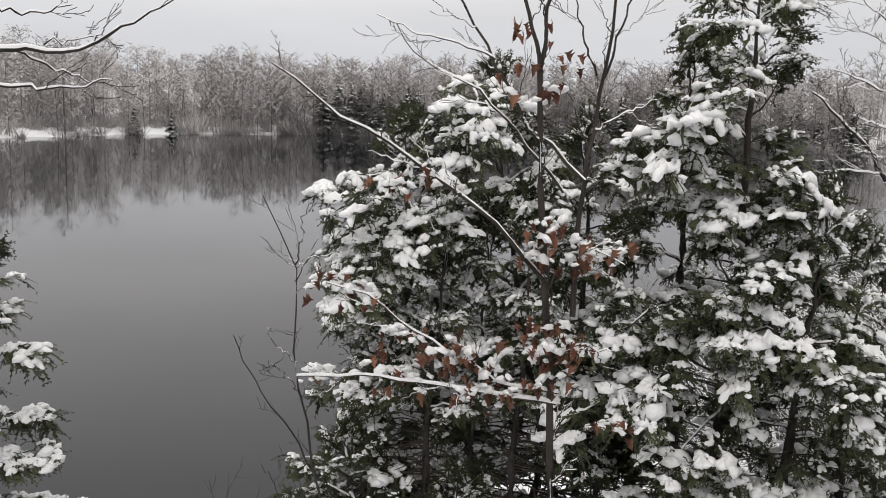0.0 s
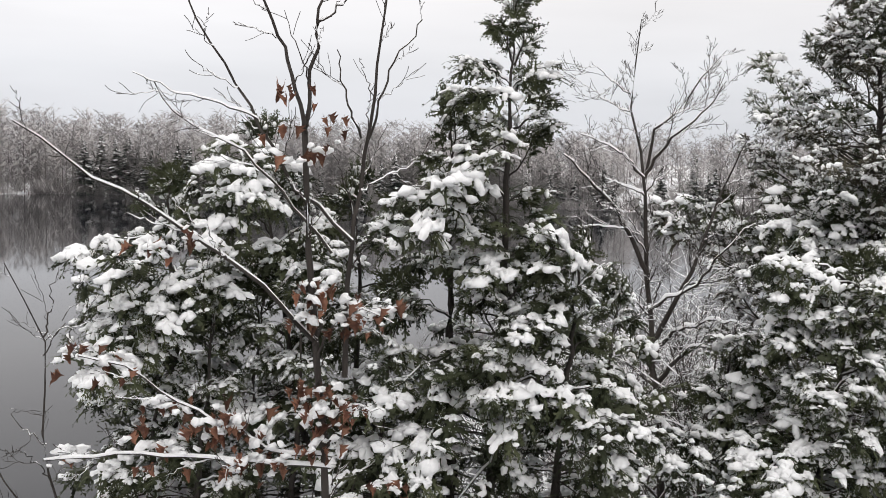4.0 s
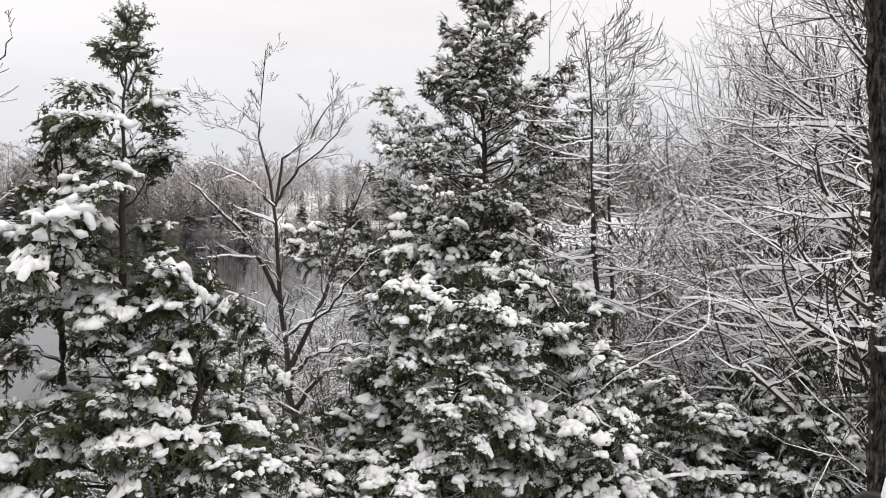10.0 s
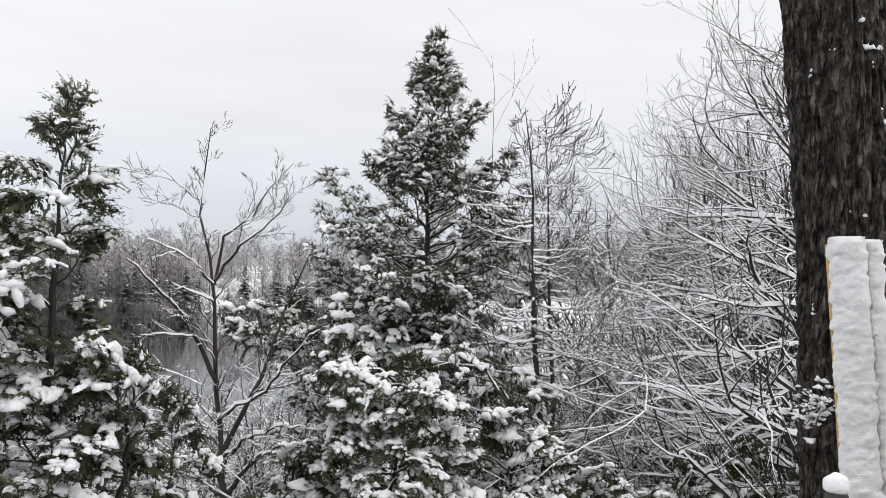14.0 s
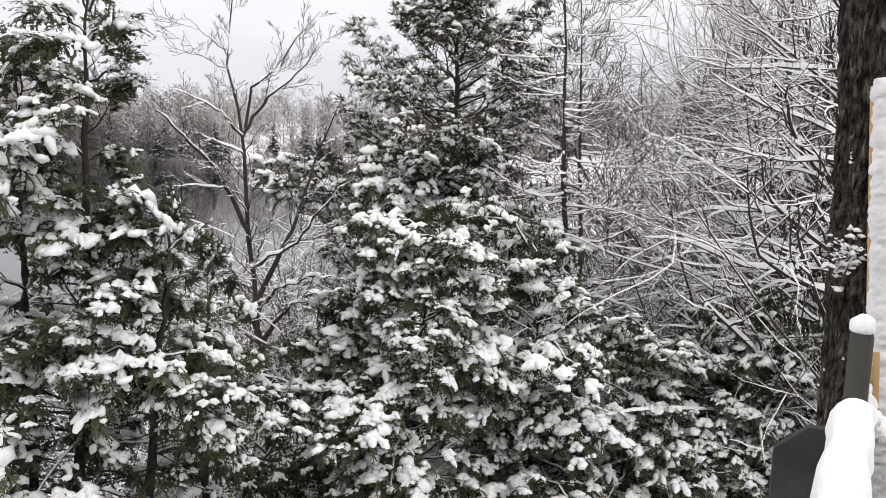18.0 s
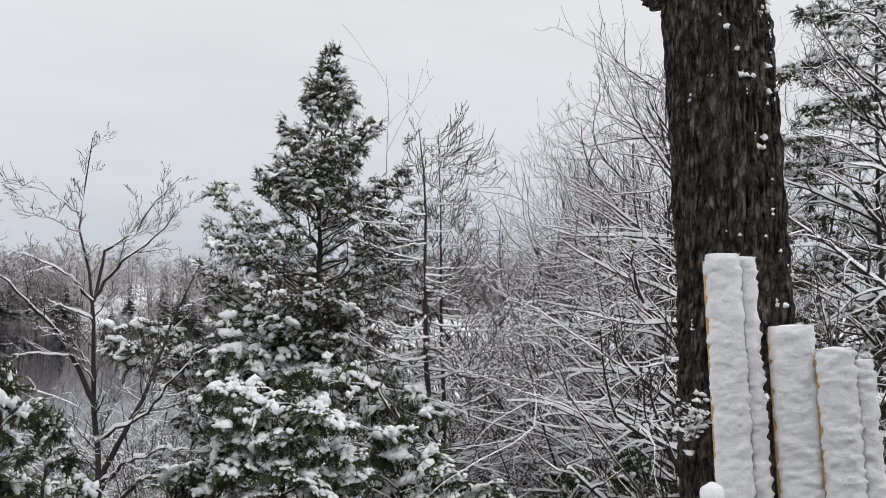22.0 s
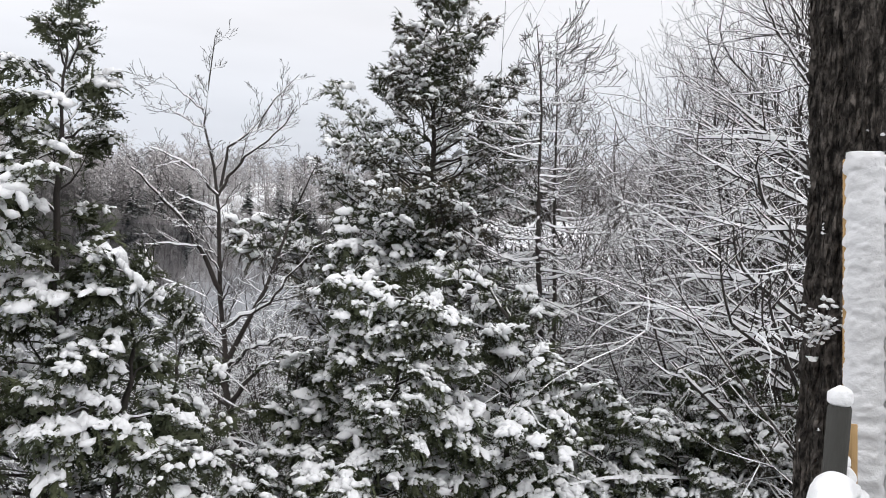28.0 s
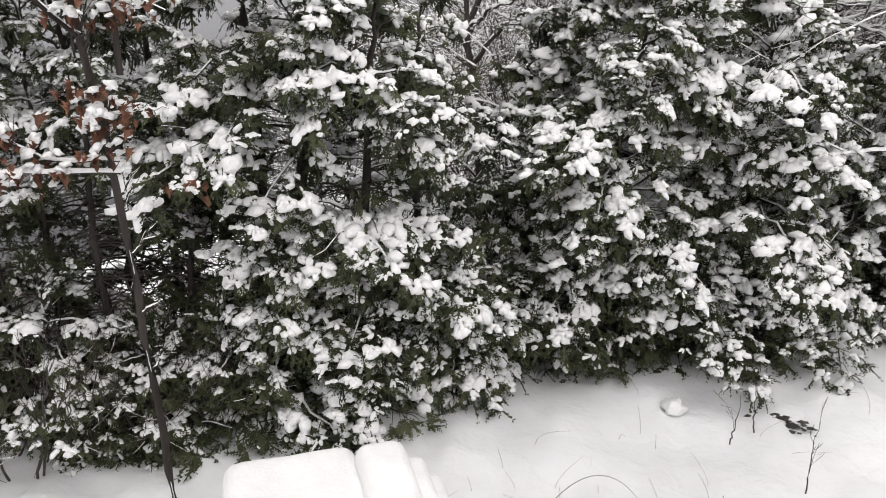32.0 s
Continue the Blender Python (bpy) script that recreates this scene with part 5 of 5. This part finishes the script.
    bmesh.ops.recalc_face_normals(bm, faces=bm.faces[:])
    bmesh.ops.bevel(bm, geom=bm.edges[:], offset=0.004, segments=1, affect="EDGES")
    me = bpy.data.meshes.new("panel")
    bm.to_mesh(me)
    bm.free()
    me.materials.append(DARK_WOOD)
    panel = part("panel", me, post, "dark grey board with cut-off corners")
    panel.matrix_basis = Matrix.Translation(c - post.location) @ Matrix.Rotation(radians(-30), 4, "Z")
    # second railing past the boards
    q0, q1 = polar(-40.2, -8.4, 4.0), polar(-52, -8.4, 4.2)
    side = thing("side_railing", (q0.x, q0.y, DECK), "dark deck railing with thick snow on it", "railing")
    d = q1 - q0
    a2 = math.atan2(d.y, d.x)
    m0 = Matrix.Translation((d.x / 2, d.y / 2, q0.z - DECK)) @ Matrix.Rotation(a2, 4, "Z")
    ob = part("handrail", Geo().add(boxy(d.length, 0.12, 0.12, 0.005)).mesh("handrail", DARK_WOOD), side)
    ob.matrix_basis = m0 @ Matrix.Translation((0, 0, -0.20))
    ob = part("snow", Geo().add(boxy(d.length + 0.02, 0.15, 0.22, 0.06)).mesh("snow", SNOW), side, "thick block of snow")
    ob.matrix_basis = m0 @ Matrix.Translation((0, 0, -0.03))
    for k in range(8):
        ob = part("baluster", Geo().add(boxy(0.04, 0.04, q0.z - DECK - 0.26, 0.003)).mesh("baluster", DARK_WOOD), side)
        ob.matrix_basis = Matrix.Translation((d.x * k / 7.5, d.y * k / 7.5, (q0.z - DECK - 0.26) / 2))


deck_parts()


def offcut():
    """A short end of lumber standing against the tall board, half hidden in snow."""
    top, low = polar(-32.1, -10.6, 2.74), polar(-32.4, -14.5, 2.70)
    bit = thing("lumber_offcut", low, "short yellow lumber offcut with snow stuck to it", "board")
    d = top - low
    m = d.to_track_quat("Z", "Y").to_matrix().to_4x4()
    ob = part("plank", Geo().add(boxy(0.018, 0.05, d.length, 0.003, (0, 0, d.length / 2))).mesh("plank", LUMBER), bit)
    ob.matrix_basis = m
    rg = np.random.default_rng(7)
    g = Geo()
    for az, el, size in ((-31.6, -11.5, 0.020), (-31.5, -12.2, 0.026), (-31.6, -12.9, 0.028), (-31.8, -13.8, 0.034), (-32.0, -14.6, 0.045), (-32.3, -15.2, 0.05), (-31.6, -15.0, 0.045)):
        g.add(blob(rg, np.array(polar(az, el, 2.68) - low), size * np.array([1.0, 1.0, 1.2]), ICO3, 0.4, 1.6))
    part("snow", g.mesh("snow", SNOW), bit, "lump of snow bridging to the rail")


offcut()


# ---- on the snow below ----
def loaf(sx, sy, sz, seed, r=0.07):
    bm = bmesh.new()
    bmesh.ops.create_cube(bm, size=1.0)
    for q in bm.verts:
        q.co = Vector((q.co.x * sx, q.co.y * sy, q.co.z * sz))
    bmesh.ops.bevel(bm, geom=bm.edges[:], offset=r, segments=4, profile=0.5, affect="EDGES")
    bmesh.ops.subdivide_edges(bm, edges=bm.edges[:], cuts=3, use_grid_fill=True)
    bmesh.ops.triangulate(bm, faces=bm.faces[:])
    bm.verts.index_update()
    o = Vector((seed * 3.1, 0, 0))
    for q in bm.verts:
        q.co += q.co.normalized() * 0.012 * noise.noise(q.co * 6 + o)
    v = np.array([q.co[:] for q in bm.verts])
    f = np.array([[q.index for q in face.verts] for face in bm.faces])
    bm.free()
    return v, f


def snowy_boxes():
    a, bq = polar(23.9, 0, 4.3), polar(14.6, 0, 4.36)
    far_mid = Vector(((a.x + bq.x) / 2, (a.y + bq.y) / 2, 0))
    ang = math.atan2(bq.y - a.y, bq.x - a.x)
    w = math.hypot(bq.x - a.x, bq.y - a.y)
    inward = Vector((math.sin(ang), -math.cos(ang), 0))
    c = far_mid + inward * 0.42
    g0 = float(ground_z(c.x, c.y)) - 0.03
    top = EYE - 4.33 * math.tan(radians(36.6))
    hgt = top - g0
    crate = thing("storage_box", (c.x, c.y, g0), "low wooden box buried under a thick loaf of snow", "box")
    crate.rotation_euler = (0, 0, ang)
    part("body", Geo().add(boxy(w - 0.06, 0.78, hgt - 0.2, 0.01, (0, 0, (hgt - 0.2) / 2))).mesh("body", GREY_WOOD), crate)
    part("snow", Geo().add(loaf(w + 0.06, 0.88, 0.27, 1, 0.11)).mesh("snow", SNOW), crate, "thick smooth snow").location = (0, 0, hgt - 0.13)
    for k, (az0, az1, el) in enumerate(((14.3, 10.7, -36.3), (11.3, 9.2, -37.3), (9.9, 7.8, -38.4))):
        p, q = polar(az0, 0, 4.3), polar(az1, 0, 4.3)
        ww = math.hypot(q.x - p.x, q.y - p.y)
        c = (p + q) / 2 + inward * 0.6
        g0 = float(ground_z(c.x, c.y)) - 0.03
        hh = EYE - 4.3 * math.tan(radians(-el)) - g0
        stack = thing("stacked_planks", (c.x, c.y, g0), "stack of planks rounded over with snow beside the box", "planks", "stacked planks")
        stack.rotation_euler = (0, 0, ang)
        part("plank", Geo().add(boxy(ww - 0.03, 1.1, max(0.1, hh - 0.14), 0.008, (0, 0, max(0.1, hh - 0.14) / 2))).mesh("plank", GREY_WOOD), stack)
        part("snow", Geo().add(loaf(ww + 0.03, 1.2, 0.2, 2 + k, min(0.085, ww * 0.4))).mesh("snow", SNOW), stack).location = (0, 0, hh - 0.09)


snowy_boxes()


def on_ground(az, el):
    """The place on the snow that is seen at that bearing and elevation."""
    r = 3.0
    for _ in range(400):
        x, y = -r * math.sin(radians(az)), r * math.cos(radians(az))
        if EYE + r * math.tan(radians(el)) <= float(ground_z(x, y)):
            break
        r += 0.02
    return np.array([x, y, float(ground_z(x, y))])


def weeds():
    rg = np.random.default_rng(91)
    for az, el, hgt, k in ((-18.7, -35.9, 0.55, 4), (-13.2, -34.3, 0.42, 2), (-14.6, -33.5, 0.45, 2), (-24.5, -35, 0.5, 3)):
        p = on_ground(az, el)
        weed = thing("woody_weed", Vector(p), "bare forked seedling standing in the snow", "plant", "weeds in the snow")
        out = []
        spec = {"gnarl": 0.06, "lift": 0.03, "levels": 2, "shoots": (k, 2), "flat": 1.0}
        grow(rg, p - [0, 0, 0.03], (rg.normal(0, 0.15), rg.normal(0, 0.15), 1), hgt, 0.006, 0, out, spec)
        limb_parts(weed, out, rg, 0.004, 0.006, 0.3, TWIG, "stem", thin=0.0016)
    for _ in range(34):
        az, el = rg.uniform(-27, 8), rg.uniform(-41, -30)
        p = on_ground(az, el)
        if math.hypot(p[0], p[1]) > 7.2:
            continue
        stalk = thing("dry_stalk", Vector(p), "thin dry weed stalk poking through snow", "plant", "dry stalks")
        h = rg.uniform(0.06, 0.26)
        q = np.linspace(0, 1, 6)[:, None]
        bend = rg.normal(0, 0.12, 3) * [1, 1, 0]
        part("stem", Geo().add(tube(np.array([0, 0, -0.02]) + np.array([0, 0, h]) * q + bend * q ** 2, np.linspace(0.0014, 0.0008, 6), 4)).mesh("stem", DRY_GRASS), stalk)
    p = on_ground(-1.2, -39.5)
    arch = thing("bramble", Vector(p), "dry bramble stem arching out of the snow", "plant")
    q = np.linspace(0, 1, 14)[:, None]
    part("stem", Geo().add(tube(np.array([0.55, 0.1, 0]) * q + np.array([0, 0, 0.5]) * q * (1 - q) * 1.6, np.linspace(0.0024, 0.0012, 14), 5)).mesh("stem", TWIG), arch)
    for az, el, n in ((-16.6, -32.6, 34), (-15.2, -32.4, 14), (-22.5, -36.0, 5)):
        for _ in range(n):
            p = on_ground(az + rg.normal(0, 0.8), el + rg.normal(0, 0.22))
            tagged(new("stone", Geo().add(blob(rg, p + [0, 0, 0.01], rg.uniform(0.006, 0.020) * np.array([1.6, 1, 0.5]), ICO2, 1.0, 2.2)).mesh("stone", STONE)), "dark wet stone showing through the snow", "stone", "stones")
    p = on_ground(-9.0, -33.2)
    tagged(new("snowy_stone", Geo().add(blob(rg, p + [0, 0, 0.02], (0.085, 0.075, 0.075), ICO3, 0.6, 1.5)).mesh("snowy_stone", SNOW)), "small mound of snow at the hedge's foot", "stone")


weeds()


# ---- far shore ----
def far_tree(rg, h):
    """A slim leafless tree as trunk and twig arrays."""
    tr, tw = Geo(), Geo()
    lean = rg.normal(0, 0.04, 2)
    line = np.array([[lean[0] * h * q, lean[1] * h * q, h * q] for q in (0, 0.35, 0.7, 0.97)])
    tr.add(tube(line, np.array([0.11, 0.08, 0.05, 0.015]) * h / 15, 4))
    tris = []
    for _ in range(52):
        f = rg.uniform(0.12, 0.97)
        p = np.array([lean[0] * h * f, lean[1] * h * f, h * f])
        a = rg.uniform(0, TAU)
        ln = h * rg.uniform(0.14, 0.30) * (1.25 - 0.8 * abs(f - 0.5))
        d = np.array([math.cos(a) * 0.8, math.sin(a) * 0.8, rg.uniform(0.0, 0.8)])
        tip = p + d * ln
        wv = np.array([-math.sin(a), math.cos(a), 0]) * 0.07
        tris += [p - wv, p + wv, tip]
        for _ in range(6):
            q0 = p + d * ln * rg.uniform(0.2, 0.95)
            b2 = a + rg.normal(0, 1.0)
            d2 = np.array([math.cos(b2) * 0.6, math.sin(b2) * 0.6, rg.uniform(-0.5, 0.6)])
            w2 = np.array([-math.sin(b2), math.cos(b2), 0.6]) * 0.09
            tris += [q0 - w2, q0 + w2, q0 + d2 * ln * rg.uniform(0.35, 0.6)]
    tris = np.array(tris)
    tw.add((tris, np.arange(len(tris)).reshape(-1, 3)))
    return packed(tr), packed(tw)


def far_shore():
    rg = np.random.default_rng(93)
    brush = []
    for _ in range(4):
        tris = []
        for _ in range(70):
            a, b2 = rg.uniform(0, TAU), rg.uniform(0, TAU)
            p = np.array([math.cos(b2), math.sin(b2), 0]) * rg.uniform(0, 1.6)
            d = np.array([math.cos(a) * 0.6, math.sin(a) * 0.6, rg.uniform(0.3, 1.0)]) * rg.uniform(1.2, 3.2)
            q = p + d * rg.uniform(0, 0.5)
            w2 = np.array([-math.sin(a), math.cos(a), 0.2]) * 0.07
            tris += [q - w2, q + w2, q + d]
        tris = np.array(tris)
        brush.append((tris, np.arange(len(tris)).reshape(-1, 3)))
    kinds = [far_tree(rg, rg.uniform(10, 15)) for _ in range(9)]
    for lo, hi in ((70, 52), (52, 40), (40, 28), (28, 14), (14, 0), (0, -14), (-14, -30)):
        trunks, twigs = Geo(), Geo()
        for i in range(230):
            az = rg.uniform(hi, lo)
            far_r = np.interp(az, (-30, 0, 13, 30, 42, 52, 61, 90), (190, 196, 188, 176, 200, 182, 152, 130))
            r = far_r + (10 if az > 47 + rg.normal(0, 3) and rg.random() < 0.72 else 0.6) + 120 * rg.random() ** 1.7
            if -3 < az < 9 and r < far_r + 45 and rg.random() < 0.6:
                continue        # an open snowy bank
            x, y = -r * math.sin(radians(az)), r * math.cos(radians(az))
            (v1, f1), (v2, f2) = kinds[rg.integers(9)]
            m = turn(rg.uniform(0, TAU), 0, rg.uniform(0.6, 1.0) * 1.13)
            p = np.array([x, y, float(ground_z(x, y)) - 0.2])
            trunks.add((v1 @ m.T + p, f1))
            twigs.add((v2 @ m.T + p, f2))
        # brush along the water's edge and among the trunks
        for i in range(300):
            az = rg.uniform(hi, lo)
            far_r = np.interp(az, (-30, 0, 13, 30, 42, 52, 61, 90), (190, 196, 188, 176, 200, 182, 152, 130))
            r = far_r + (9 if az > 47 + rg.normal(0, 3) and rg.random() < 0.75 else -1.5) + 60 * rg.random() ** 2.2
            if -3 < az < 9 and rg.random() < 0.5:
                continue
            x, y = -r * math.sin(radians(az)), r * math.cos(radians(az))
            v2, f2 = brush[rg.integers(4)]
            m = turn(rg.uniform(0, TAU), 0, rg.uniform(0.6, 1.3))
            twigs.add((v2 @ m.T + np.array([x, y, float(ground_z(x, y)) - 0.2]), f2))
        woods = thing("far_woods", (0, 0, 0), "leafless frosted woods along the far shore", "woods", kind="stuff")
        part("trunks", trunks.mesh("trunks", FAR_TRUNK), woods)
        part("crowns", twigs.mesh("crowns", FROST_TWIG, False), woods, "frosted grey twigs")
    # spruces by the water
    spruce_kinds = []
    for k in range(4):
        g, s = Geo(), Geo()
        for i in range(150):
            f = (i + 0.5) / 150
            a = rg.uniform(0, TAU)
            ln = 0.24 * (1 - f) + 0.02
            d = np.array([math.cos(a), math.sin(a), 0])
            sd = np.array([-math.sin(a), math.cos(a), 0])
            ln *= rg.uniform(0.7, 1.2)
            p = np.array([0, 0, 0.04 + 0.96 * f])
            tip = p + d * ln + [0, 0, -0.35 * ln]
            mid = p + d * ln * 0.55
            v = np.array([p, mid + sd * ln * 0.32 - [0, 0, 0.03], tip, mid - sd * ln * 0.32 - [0, 0, 0.03]])
            g.add((v, np.array([[0, 1, 2], [0, 2, 3]])))
            if rg.random() < 0.45:
                s.add((v * [0.9, 0.9, 1] + [0, 0, 0.008], np.array([[0, 1, 2], [0, 2, 3]])))
        spruce_kinds.append((Geo().add(tube(np.array([[0, 0, -0.05], [0, 0, 0.5], [0, 0, 1.0]]), [0.018, 0.012, 0.003], 5)).mesh("trunk", FAR_TRUNK), g.mesh("crown", FAR_GREEN, False), s.mesh("snow", SNOW, False)))
    spots = [(54.0, 5.5, 1), (51.8, 4.5, 1), (42, 7, 4), (40.5, 8, 5), (39.6, 9, 4), (36.5, 9, 5), (35, 8, 3), (33.8, 9, 4), (32.5, 10, 6), (31, 8, 5), (38, 7, 6)]
    for _ in range(90):
        az = float(rg.choice((rg.uniform(-6, 20), rg.uniform(20, 42), rg.uniform(2, 14))))
        if not -3 < az < 9 or rg.random() < 0.35:
            spots.append((az, rg.uniform(4, 11), rg.uniform(-1.5, 4) if rg.random() < 0.6 else rg.uniform(4, 40)))
    for _ in range(18):
        spots.append((rg.uniform(33, 43), rg.uniform(7, 12), rg.uniform(-1, 6)))
    for az, h, back in spots:
        far_r = np.interp(az, (-30, 0, 13, 30, 42, 52, 61, 90), (190, 196, 188, 176, 200, 182, 152, 130))
        r = far_r + back
        x, y = -r * math.sin(radians(az)), r * math.cos(radians(az))
        tree = thing("spruce", (x, y, float(ground_z(x, y)) - 0.1), "dark spruce dusted with snow on the far shore", "tree", "far spruces")
        kt, kc, ks = spruce_kinds[rg.integers(4)]
        m = Matrix.Rotation(rg.uniform(0, TAU), 4, "Z") @ Matrix.Diagonal((h * 1.4, h * 1.4, h, 1))
        for nm, me in (("trunk", kt), ("crown", kc), ("snow", ks)):
            part(nm, me, tree).matrix_basis = m


far_shore()


# ---- unseen wall behind the camera, added to block sky light ----
def shading_wall():
    # stands in for a house; place and height set by how much it darkens
    c = Vector((3.0, -4.6, 0))
    wall = tagged(new("wall_shading", Geo().add(boxy(13, 0.25, 7.0, 0.01)).mesh("wall_shading", GREY_WOOD)), "plain grey wooden wall, unseen, added behind the deck to block sky light", "wall", kind="structure")
    wall.matrix_basis = Matrix.Translation((c.x, c.y, 3.4)) @ Matrix.Rotation(radians(-18), 4, "Z")


shading_wall()
